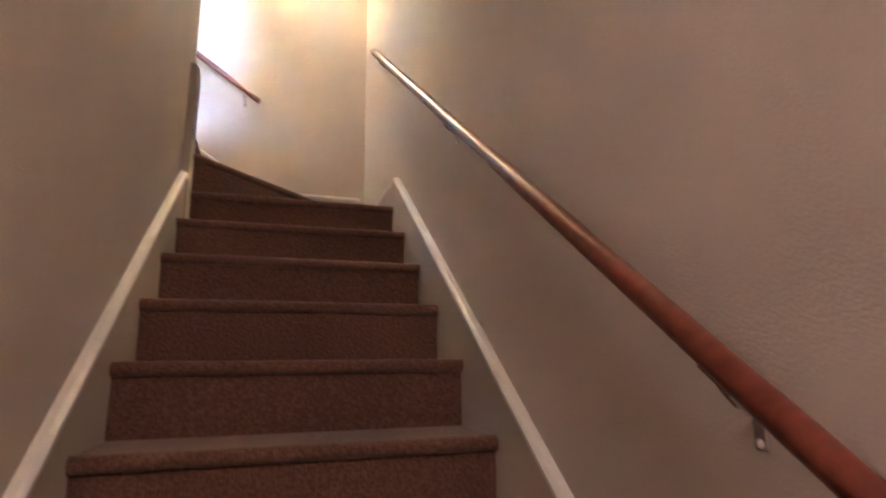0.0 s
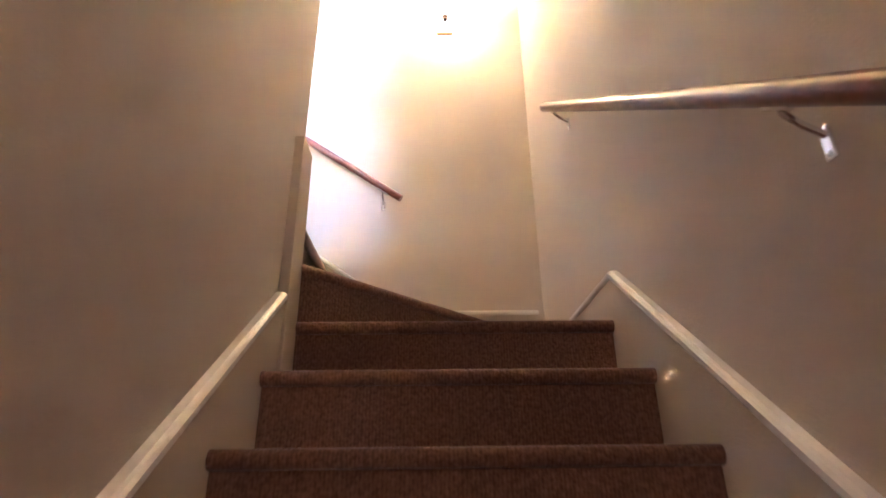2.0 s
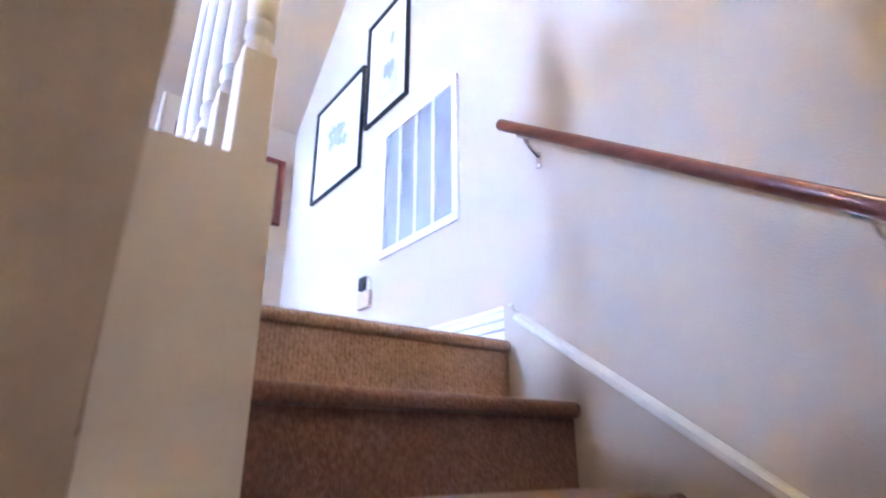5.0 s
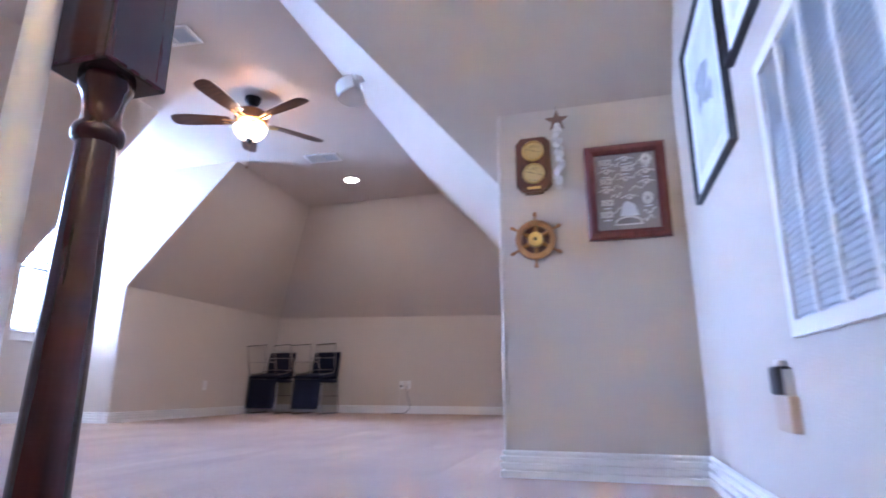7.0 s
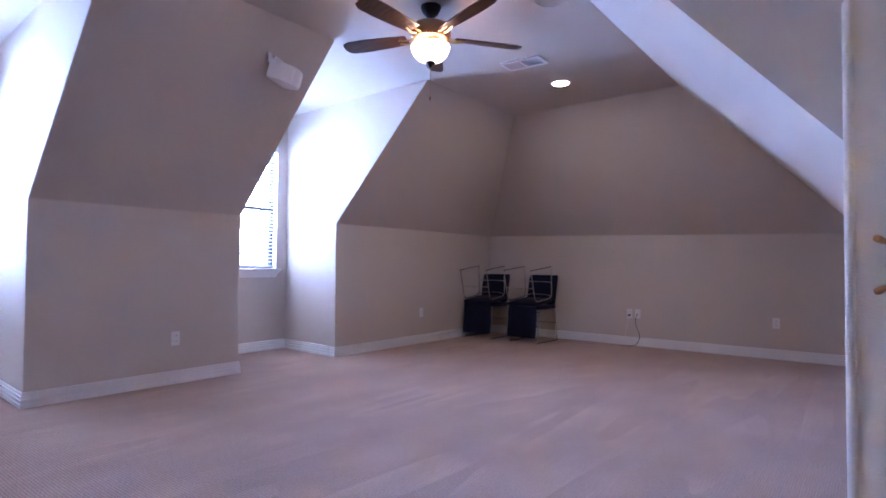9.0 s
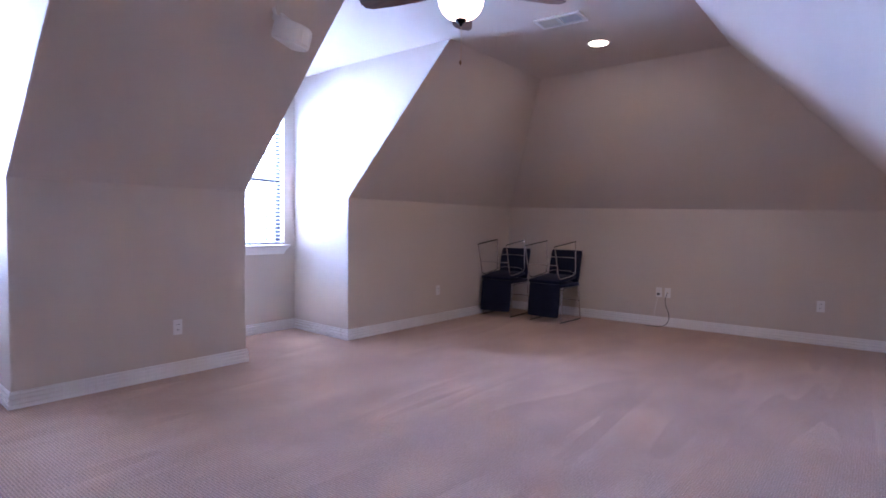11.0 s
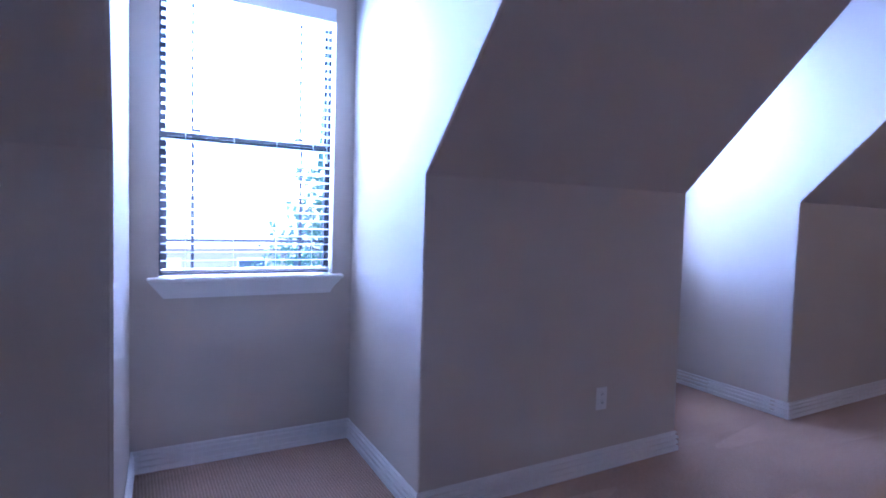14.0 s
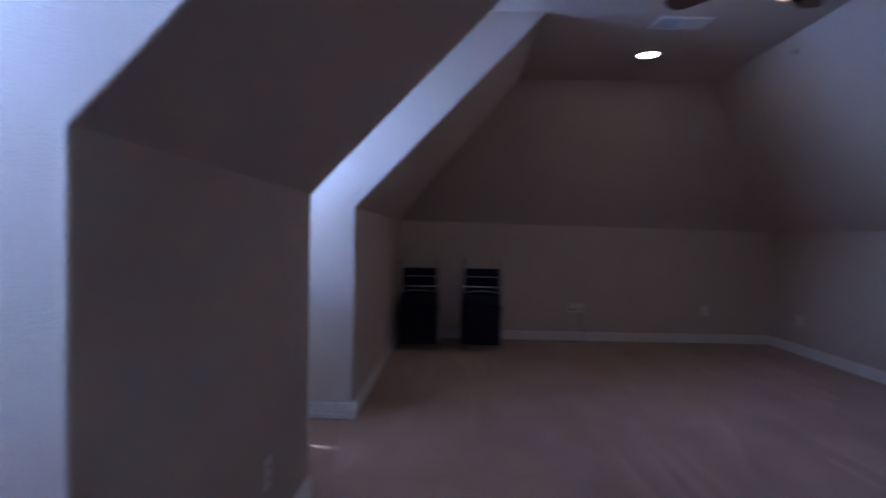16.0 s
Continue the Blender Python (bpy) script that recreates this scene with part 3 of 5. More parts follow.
def blind(y0, y1, z0, z1):
    b = thing("venetian_blind", "white slatted blind lowered over a dormer window, slats open", "window blind", pose(XW - 0.035, (y0 + y1) / 2, z1))
    hw = (y1 - y0) / 2
    n = 31
    drop = z1 - z0
    part("valance", box(B(), -0.034, 0.046, -hw + 0.004, hw - 0.004, -0.075, -0.002, 0.004), SLAT, b, "white moulded valance")
    ya, yb = -hw + 0.010, hw - 0.012
    hole = hw - 0.088                                # cord holes through every slat
    me = None
    pitch = (drop - 0.13) / n
    for k in range(n):
        z = -0.095 - k * pitch
        if me is None:
            bm = B()
            full = [(-0.024, -0.0015), (-0.009, 0.0015), (0, 0.002), (0.009, 0.0015), (0.024, -0.0015), (0.024, -0.004), (0, -0.0005), (-0.024, -0.004)]
            outer = [(-0.024, -0.0015), (-0.006, 0.0017), (-0.006, -0.0009), (-0.024, -0.004)]
            inner = [(0.006, 0.0017), (0.024, -0.0015), (0.024, -0.004), (0.006, -0.0009)]
            cuts = [(full, ya, -hole - 0.006), (outer, -hole - 0.006, -hole + 0.006), (inner, -hole - 0.006, -hole + 0.006), (full, -hole + 0.006, hole - 0.006),
                    (outer, hole - 0.006, hole + 0.006), (inner, hole - 0.006, hole + 0.006), (full, hole + 0.006, yb)]
            for pr, p, q in cuts:
                ra = [bm.verts.new((x, p, zz)) for x, zz in pr]
                rb = [bm.verts.new((x, q, zz)) for x, zz in pr]
                for u in range(len(pr)):
                    r = (u + 1) % len(pr)
                    bm.faces.new((ra[u], ra[r], rb[r], rb[u]))
                bm.faces.new(ra[::-1]); bm.faces.new(rb)
            ob = part("slat", bm, SLAT, b)
            me = ob.data
        else:
            ob = new("slat", me)
            ob.parent = b
        ob.location = (0, 0, z)
        ob.rotation_euler = (0, radians(-4 + 1.0 * math.sin(k * 1.7)), 0)
    part("bottom_rail", box(B(), -0.026, 0.026, ya, yb, -drop + 0.018, -drop + 0.034, 0.004), SLAT, b)
    for yy in (-hw + 0.115, -0.09, 0.12, hw - 0.115):
        part("ladder_cord", tube(B(), [(0.026, yy, -0.08), (0.026, yy, -drop + 0.03)], 0.0014, 5), SLAT, b)
    part("pull_cord", tube(B(), [(0.034, hw - 0.045, -0.08), (0.034, hw - 0.043, -0.80)], 0.0015, 5), SLAT, b)
    part("cord_tassel", lathe(B(), [(0.003, 0.0), (0.009, -0.03), (0.007, -0.042), (0, -0.044)], 10, Matrix.Translation((0.034, hw - 0.043, -0.79))), SLAT, b, smooth=True)
    return b


for i, o in enumerate(OPEN):
    window(i + 1, *o)
    blind(o[0], o[1], o[2] + 0.016, o[3])

# ---- stairs ----
stairs = thing("staircase", "carpeted brown winder staircase turning up into the attic", "staircase", kind="structure")


def nosing(bm, a, b, r=0.019):
    tube(bm, [a, b], r, 12)


sy0, sy1 = SY0 + 0.022, SY1 - 0.022
for k in range(10, 0, -1):
    x = CX - k * T
    z = -5 * R - k * R
    bm = box(B(), x + 0.014, x + T + 0.02, sy0, sy1, z - 0.4 if k < 10 else LOW, z)
    nosing(bm, (x + 0.009, sy0, z - 0.015), (x + 0.009, sy1, z - 0.015))
    part("step", bm, STAIR_CARPET, stairs, smooth=True)
zp = -5 * R
bm = slab(B(), [(CX + 0.014, sy0, zp), (CX + 0.014, sy1, zp), (-0.03, sy0, zp)], (0, 0, -0.5))
nosing(bm, (CX + 0.009, sy0, zp - 0.015), (CX + 0.009, sy1, zp - 0.015))
part("winder_step", bm, STAIR_CARPET, stairs, smooth=True)
zb = zp + R
bm = slab(B(), [(CX, sy1 + 0.0, zb), (-0.06, sy0, zb), (-0.022, sy0, zb), (-0.022, CY + 0.04, zb), (CX, CY + 0.04, zb)], (0, 0, -0.5))
nosing(bm, (CX - 0.004, sy1 + 0.012, zb - 0.019), (-0.075, sy0 + 0.004, zb - 0.019))
part("winder_step", bm, STAIR_CARPET, stairs, smooth=True)
for k in range(3):
    y = -2.684 + k * 0.246
    z = zb + (k + 1) * R
    bm = box(B(), XO + 0.018, -0.022, y + 0.014, y + 0.266, z - 0.4, z)
    nosing(bm, ((CX + 0.016) if k == 0 else (XO + 0.018), y + 0.009, z - 0.015), (-0.022, y + 0.009, z - 0.015))
    if k == 0:
        box(bm, CX + 0.016, XO + 0.018, y + 0.014, YS - 0.013, z - 0.4, z)
    part("step", bm, STAIR_CARPET, stairs, smooth=True)
bm = box(B(), XO + 0.018, -0.004, TOP - 0.012, TOP, -0.3, -0.001)
nosing(bm, (XO + 0.018, TOP - 0.006, -0.020), (-0.004, TOP - 0.006, -0.020))
part("top_nosing", bm, CARPET, stairs, smooth=True)

bm = box(B(), XO + 0.001, XO + 0.012, YS - 0.012, TOP, -0.75, 0.012)
box(bm, CX + 0.016, XO + 0.001, YS - 0.012, YS - 0.0005, -0.75, 0.012)
tagged(link("stair_stringer", bm, TRIM), "white board facing the floor edge beside the stairs", "stringer board", kind="structure")

# skirts in wall paint, capped with white moulding
CAP = [(0, -0.012), (0.026, -0.012), (0.030, -0.006), (0.030, 0.004), (0.024, 0.009), (0.018, 0.012), (0, 0.012)]
sl = R / T


def slope_z(x):
    return -5 * R + (x - CX) * sl + 0.15


def skirt(name, bm, label):
    return tagged(link(name, bm, WALL), label, "stair skirt", kind="structure")


bm = slab(B(), [(XE, SY0, slope_z(XE) - 0.9), (-0.02, SY0, -1.6), (-0.02, SY0, -0.80), (CX - 0.03, SY0, -0.80), (XE, SY0, slope_z(XE))], (0, 0.021, 0))
skirt("skirt_south", bm, "painted skirt board along the lower stairs")
DN = 0.016                              # the north skirt runs a little lower
bm = slab(B(), [(XE, SY1, slope_z(XE) - 0.9), (CX, SY1, -1.6), (CX, SY1, slope_z(CX - 0.115) - DN), (CX - 0.115, SY1, slope_z(CX - 0.115) - DN), (XE, SY1, slope_z(XE) - DN)], (0, -0.021, 0))
skirt("skirt_north", bm, "painted skirt board along the lower stairs")
bm = box(B(), CX - 0.117, CX + 0.004, SY1 - 0.030, SY1, -1.1, -0.374, 0.003)
box(bm, CX, CX + 0.004, SY1, YS, -0.9, -0.374)
skirt("skirt_corner", bm, "painted upright board wrapping the inner stair corner")
bm = slab(B(), [(0, SY0, -1.3), (0, TOP, -0.25), (0, TOP, 0.108), (0, -2.76, -0.45), (0, -2.76, -0.605), (0, SY0, -0.605)], (-0.021, 0, 0))
skirt("skirt_end", bm, "painted skirt board round the winders and up the top flight")


def cap(name, a, b, out):
    d = (Vector(b) - Vector(a)).normalized()
    up = Vector(out).cross(d)
    if up.z < 0:
        up = -up
    return tagged(link(name, sweep(B(), CAP, a, b, out, up), TRIM), "slim white cap moulding on the stair skirt", "trim moulding", kind="structure")


cap("trim_1", (XE, SY0, slope_z(XE)), (CX - 0.03, SY0, -0.808), (0, 1, 0))
cap("trim_2", (CX - 0.028, SY0, -0.806), (-0.03, SY0, -0.806), (0, 1, 0))
cap("trim_3", (XE, SY1, slope_z(XE) - DN), (CX - 0.125, SY1, slope_z(CX - 0.125) - DN), (0, -1, 0))
cap("trim_4", (0, SY0 + 0.03, -0.605), (0, -2.755, -0.605), (-1, 0, 0))
cap("trim_5", (0, -2.755, -0.45), (0, TOP - 0.05, 0.062), (-1, 0, 0))


# ---- handrails ----
def handrail(label, a, b, wall, brackets, radius=0.0205):
    """A round wall rail from a to b; wall is the way to the wall, brackets lie at these shares."""
    a, b, wall = Vector(a), Vector(b), Vector(wall)
    h = thing("handrail", label, "handrail")
    d = (b - a).normalized()
    bm = B()
    n = 14
    pts = [a + (b - a) * (i / n) for i in range(n + 1)]
    tube(bm, [a - d * 0.004] + pts + [b + d * 0.004], radius, 16)
    part("rail", bm, RAIL_WOOD, h, smooth=True)
    for s in brackets:
        p = a + (b - a) * s
        q = p + wall * 0.058 + Vector((0, 0, -0.085))
        br = part("bracket", tube(B(), [p + Vector((0, 0, -0.022)), p + Vector((0, 0, -0.035)) + wall * 0.006, p + Vector((0, 0, -0.055)) + wall * 0.026, q + Vector((0, 0, 0.012))], 0.006, 8), CHROME, h, "nickel bracket", True)
        bm = box(B(), -0.010, 0.010, -0.026, 0.026, -0.004, 0.001, 0.002)
        bm.transform(Matrix.Translation(q) @ Matrix.Rotation(math.atan2(wall.y, wall.x) + math.pi / 2, 4, 'Z') @ Matrix.Rotation(math.pi / 2, 4, 'X'))
        part("wall_plate", bm, CHROME, br)
        # shiny screws: white stands in for their reflected glint
        for sz in (-0.017, 0.017):
            ms = Matrix.Translation(q + Vector((0, 0, sz)) - wall * 0.003) @ (-wall).to_track_quat('Z', 'Y').to_matrix().to_4x4()
            part("screw", lathe(B(), [(0.006, -0.002), (0.006, 0.001), (0.004, 0.003), (0.0, 0.0035)], 12, ms), PLASTIC, br, "screw head with its glint painted pale", True)
        bm = B()
        tube(bm, [p + d * -0.03 + Vector((0, 0, -0.024)), p + d * 0.03 + Vector((0, 0, -0.024))], 0.007, 8)
        part("saddle", bm, CHROME, br)
    return h


handrail("round red-brown wooden handrail on the upper stair wall", (-0.064, -2.957, 0.010), (-0.064, -2.015, 0.664), (1, 0, 0), (0.1, 0.90), 0.0185)
handrail("long round red-brown wooden handrail on the lower stair wall", (-4.5, -3.615, 0.135 - 3.83 * sl), (-0.67, -3.615, 0.13), (0, -1, 0), (0.07, 0.363, 0.653, 0.965))


# ---- balustrade ----
def newel():
    n = thing("newel_post", "glossy dark cherry turned newel post at the stairhead", "newel post", pose(-0.922, -1.993, 0, 0, 0, 0))
    part("base_block", box(B(), -0.043, 0.043, -0.043, 0.043, -0.24, 0.17, 0.004), NEWEL_WOOD, n)
    pr = [(0.040, 0.168), (0.046, 0.176), (0.046, 0.186), (0.038, 0.192), (0.035, 0.198), (0.0395, 0.215), (0.040, 0.24), (0.037, 0.40), (0.033, 0.55), (0.030, 0.645),
          (0.030, 0.655), (0.037, 0.660), (0.039, 0.668), (0.037, 0.676), (0.030, 0.682), (0.029, 0.70), (0.032, 0.715), (0.040, 0.728), (0.043, 0.738), (0.040, 0.744)]
    part("turned_shaft", lathe(B(), [(r * 0.70, 0.168 + (z - 0.168) * 0.94) for r, z in pr], 28), NEWEL_WOOD, n, smooth=True)
    part("top_block", box(B(), -0.044, 0.044, -0.044, 0.044, 0.707, 1.02, 0.004), NEWEL_WOOD, n)
    part("cap", lathe(B(), [(0.05, 1.018), (0.058, 1.026), (0.058, 1.04), (0.045, 1.046), (0.03, 1.06), (0.042, 1.085), (0.045, 1.105), (0.03, 1.13), (0, 1.138)], 28), NEWEL_WOOD, n, smooth=True)
    return n


newel()
first = None
for k in range(5):
    m = pose(-0.945, -2.062 - 0.110 * k, 0)
    if first is None:
        first = thing("baluster", "white turned baluster with a square foot at the stairhead", "baluster", m, "balusters of the stairhead")
        part("foot_block", box(B(), -0.021, 0.021, -0.021, 0.021, 0.0, 0.172, 0.002), TRIM, first)
        pr = [(0.020, 0.170), (0.0205, 0.180), (0.017, 0.192), (0.0155, 0.200), (0.019, 0.206), (0.020, 0.214), (0.019, 0.222), (0.016, 0.228), (0.019, 0.236), (0.0205, 0.26), (0.020, 0.36), (0.018, 0.55), (0.0155, 0.72), (0.014, 0.86)]
        part("spindle", lathe(B(), pr, 18), TRIM, first, smooth=True)
    else:
        copy_thing(first, m)
bal = thing("stair_guard_rail", "dark cherry guard rail over white balusters", "guard rail")
bm = tube(B(), [(-0.94, -2.045, 0.89), (-0.945, -2.3, 0.89), (-0.945, YS, 0.89)], 0.031, 14)
part("rail", bm, NEWEL_WOOD, bal, smooth=True)

# ---- lower hall: unseen low ceiling and fill lamp, added to brighten the stairs ----
bm = box(B(), XE, -3.95, SY0, SY1, LOW + 2.44, LOW + 2.6)
structure("ceiling_lower_hall", bm, CEIL, "low flat ceiling added out of view to carry the fill lamp", "ceiling")
hl = thing("hall_ceiling_light", "added unseen round lamp that fills the lower stairs with warm light", "ceiling light", pose(-4.35, -3.19, LOW + 2.44))
part("base_ring", lathe(B(), [(0.0, -0.001), (0.15, -0.001), (0.155, -0.02), (0.14, -0.03), (0.0, -0.03)], 28), FAN_METAL, hl, smooth=True)
part("bowl", lathe(B(), [(0.14, -0.03), (0.135, -0.05), (0.11, -0.08), (0.06, -0.10), (0.0, -0.105)], 28), HALL_FILL, hl, "glowing frosted glass bowl", True)

# ---- stair sconce ----
sc = thing("wall_sconce", "lit alabaster bowl sconce with bronze knob on the stair wall", "wall lamp", pose(0, -3.205, 1.16))
bm = B()
bowl = [(0.0, 0.02), (0.05, 0.024), (0.09, 0.045), (0.122, 0.082), (0.142, 0.13), (0.150, 0.17), (0.144, 0.17), (0.10, 0.06), (0.0, 0.035)]
lathe(bm, bowl, 28, Matrix.Translation((-0.155, 0, 0)))
part("bowl", bm, SCONCE, sc, "glowing amber glass bowl", True)
part("bulb", lathe(B(), [(0, 0.055), (0.016, 0.06), (0.032, 0.082), (0.032, 0.10), (0.018, 0.122), (0, 0.128)], 16, Matrix.Translation((-0.155, 0, 0))), BULB, sc, "glowing bulb inside the bowl", True)
part("knob", lathe(B(), [(0, -0.016), (0.010, -0.012), (0.016, 0.0), (0.012, 0.012), (0.02, 0.022)], 14, Matrix.Translation((-0.155, 0, 0))), BULB_KNOB, sc, smooth=True)
part("back_plate", box(B(), -0.02, 0, -0.05, 0.05, 0.03, 0.19, 0.006), FAN_METAL, sc)
part("arm", tube(B(), [(-0.01, 0, 0.14), (-0.06, 0, 0.10), (-0.11, 0, 0.055), (-0.155, 0, 0.04)], 0.008, 8), FAN_METAL, sc, smooth=True)


# ---- ceiling fan ----
fan = thing("ceiling_fan", "bronze ceiling fan with walnut blades and a lit glass bowl", "ceiling fan", pose(-3.085, 1.19, H))
part("canopy", lathe(B(), [(0.0, 0.0), (0.068, -0.001), (0.066, -0.02), (0.052, -0.05), (0.03, -0.07), (0.0, -0.072)], 28), DARK_METAL, fan, smooth=True)
part("down_rod", lathe(B(), [(0.011, -0.07), (0.011, -0.125)], 12), DARK_METAL, fan, smooth=True)
part("motor_housing", lathe(B(), [(0.0, -0.118), (0.06, -0.12), (0.118, -0.132), (0.135, -0.15), (0.138, -0.20), (0.130, -0.222), (0.105, -0.238), (0.0, -0.24)], 32), FAN_METAL, fan, smooth=True)
bm = B()
for k in range(40):
    a = 2 * math.pi * k / 40
    c, s = math.cos(a), math.sin(a)
    tube(bm, [(0.126 * c, 0.126 * s, -0.225), (0.102 * c, 0.102 * s, -0.242)], 0.004, 5)
part("vent_ring", bm, BRASS, fan)
part("switch_cup", lathe(B(), [(0.07, -0.238), (0.075, -0.255), (0.09, -0.268), (0.09, -0.275)], 28), FAN_METAL, fan, smooth=True)
part("bowl", lathe(B(), [(0.0, -0.379), (0.038, -0.376), (0.082, -0.358), (0.108, -0.332), (0.124, -0.30), (0.128, -0.28), (0.125, -0.272), (0.129, -0.271), (0.132, -0.28), (0.128, -0.30), (0.112, -0.335), (0.085, -0.362), (0.04, -0.38), (0.0, -0.383)], 32), GLOBE, fan, "glowing frosted glass bowl", True)
for k in range(3):
    a = radians(30 + 120 * k)
    mb = Matrix.Translation((0.098 * math.cos(a), 0.098 * math.sin(a), -0.286))
    part("bulb", lathe(B(), [(0, -0.024), (0.014, -0.018), (0.02, 0.0), (0.014, 0.018), (0, 0.024)], 14, mb), FAN_BULB, fan, "glowing bulb inside the bowl", True)
part("finial", lathe(B(), [(0.03, -0.376), (0.034, -0.384), (0.026, -0.395), (0.010, -0.405), (0.008, -0.415), (0.0, -0.42)], 18), DARK_METAL, fan, smooth=True)
part("pull_chain", tube(B(), [(0.0, 0.0, -0.415), (0.004, 0.0, -0.52), (0.004, 0, -0.61)], 0.0015, 5), BRASS, fan)
part("chain_fob", lathe(B(), [(0, -0.61), (0.006, -0.615), (0.007, -0.63), (0, -0.645)], 10), FAN_METAL, fan, smooth=True)
for k in range(5):
    a = radians(54 + 72 * k)
    m = Matrix.Rotation(a, 4, 'Z')
    bm = B()
    prof = [(0.17, -0.045), (0.30, -0.058), (0.48, -0.068), (0.60, -0.066), (0.645, -0.045), (0.655, 0.0), (0.645, 0.045), (0.60, 0.066), (0.48, 0.068), (0.30, 0.058), (0.17, 0.045)]
    top = [m @ Vector((x, y, -0.205 + y * 0.2)) for x, y in prof]
    slab(bm, top, (0, 0, -0.006))
    blade = part("blade", bm, BLADE, fan)
    bm = B()
    tube(bm, [m @ Vector((0.12, 0.02, -0.215)), m @ Vector((0.17, 0.025, -0.222)), m @ Vector((0.23, 0.02, -0.212))], 0.006, 6)
    tube(bm, [m @ Vector((0.12, -0.02, -0.215)), m @ Vector((0.17, -0.025, -0.228)), m @ Vector((0.23, -0.02, -0.218))], 0.006, 6)
    part("blade_iron", bm, BRASS, blade)

# ---- recessed spot ----
sp = thing("recessed_light", "lit round recessed ceiling light with white trim", "ceiling light", pose(-3.085, 3.15, H))
part("trim_ring", lathe(B(), [(0.070, -0.001), (0.074, -0.006), (0.092, -0.005), (0.097, -0.001)], 32), TRIM, sp, smooth=True)
part("lens", lathe(B(), [(0.0, -0.004), (0.05, -0.004), (0.069, -0.002)], 28), SPOT, sp, "glowing warm lens")


# ---- ceiling vents ----
def ceiling_vent(m):
    v = thing("ceiling_vent", "white slatted air vent in the ceiling", "air vent", m, "ceiling vents")
    bm = B()
    for x0, x1, y0, y1 in ((-0.18, 0.18, -0.10, -0.078), (-0.18, 0.18, 0.078, 0.10), (-0.18, -0.155, -0.078, 0.078), (0.155, 0.18, -0.078, 0.078), (-0.008, 0.008, -0.078, 0.078)):
        box(bm, x0, x1, y0, y1, -0.014, -0.001)
    part("frame", bm, PLASTIC, v)
    part("backing", box(B(), -0.155, 0.155, -0.078, 0.078, -0.004, -0.002), GRILLE_DARK, v)
    me = None
    for s in (-1, 1):
        for k in range(7):
            x = s * (0.03 + 0.02 * k)
            if me is None:
                ob = part("slat", box(B(), -0.007, 0.007, -0.077, 0.077, -0.0008, 0.0008), PLASTIC, v)
                me = ob.data
            else:
                ob = new("slat", me)
                ob.parent = v
            ob.location, ob.rotation_euler = (x, 0, -0.010), (0, s * radians(40), 0)
    return v


cv = ceiling_vent(pose(-3.10, 2.47, H, 0, 0, 4))
copy_thing(cv, pose(-3.13, 0.29, H, 0, 0, 4))


# ---- satellite speakers on the slopes ----
def speaker(m):
    """A half-round cabinet; its flat back looks towards -x, the bracket rises behind."""
    s = thing("wall_speaker", "small white half-round speaker on the sloped ceiling", "loudspeaker", m, "surround speakers")
    plan = [(-0.06, -0.125), (-0.02, -0.13), (0.045, -0.11), (0.085, -0.065), (0.10, 0.0), (0.085, 0.065), (0.045, 0.11), (-0.02, 0.13), (-0.06, 0.125)]
    bm = slab(B(), [(x, y, -0.055) for x, y in plan], (0, 0, 0.11))
    bmesh.ops.bevel(bm, geom=list(bm.edges), offset=0.007, segments=2, affect='EDGES')
    part("cabinet", bm, PLASTIC, s, smooth=True)
    bm = slab(B(), [(x * 1.03 + 0.002, y * 0.9, -0.035) for x, y in plan[2:7]] + [(0.0, 0.09, -0.035), (0.0, -0.09, -0.035)], (0, 0, 0.07))
    part("grille", bm, TRIM, s)
    bm = box(B(), -0.075, -0.058, -0.05, 0.05, -0.04, 0.10, 0.003)
    box(bm, -0.13, -0.07, -0.03, 0.03, 0.06, 0.09, 0.003)
    tube(bm, [(-0.12, 0, 0.075), (-0.17, 0, 0.16)], 0.012, 8)
    part("bracket", bm, PLASTIC, s)
    return s


spk = speaker(pose(-4.12, 0.78, 2.365, 0, 14, 28) @ Matrix.Scale(1.12, 4))
copy_thing(spk, pose(-1.82, 0.46, 2.20, 0, 14, 186) @ Matrix.Scale(0.8, 4))


# ---- outlets ----
def outlet(label, at, rz, kind=0):
    o = thing("wall_outlet", label, "power outlet", Matrix.Translation(at) @ Matrix.Rotation(radians(rz), 4, 'Z'), "wall outlets")
    part("plate", box(B(), -0.035, 0.035, -0.006, 0, -0.0575, 0.0575, 0.002), PLASTIC, o)
    if kind == 0:
        for z in (-0.021, 0.021):
            s = part("socket", box(B(), -0.016, 0.016, -0.0085, -0.005, z - 0.014, z + 0.014, 0.003), PLASTIC, o)
            bm = B()
            box(bm, -0.008, -0.005, -0.0092, -0.008, z - 0.004, z + 0.006)
            box(bm, 0.005, 0.008, -0.0092, -0.008, z - 0.004, z + 0.006)
            part("slots", bm, RUBBER, s)
    else:
        part("jack", lathe(B(), [(0.006, 0), (0.006, 0.012), (0.0, 0.012)], 10, Matrix.Rotation(radians(90), 4, 'X')), BRASS, o)
    return o


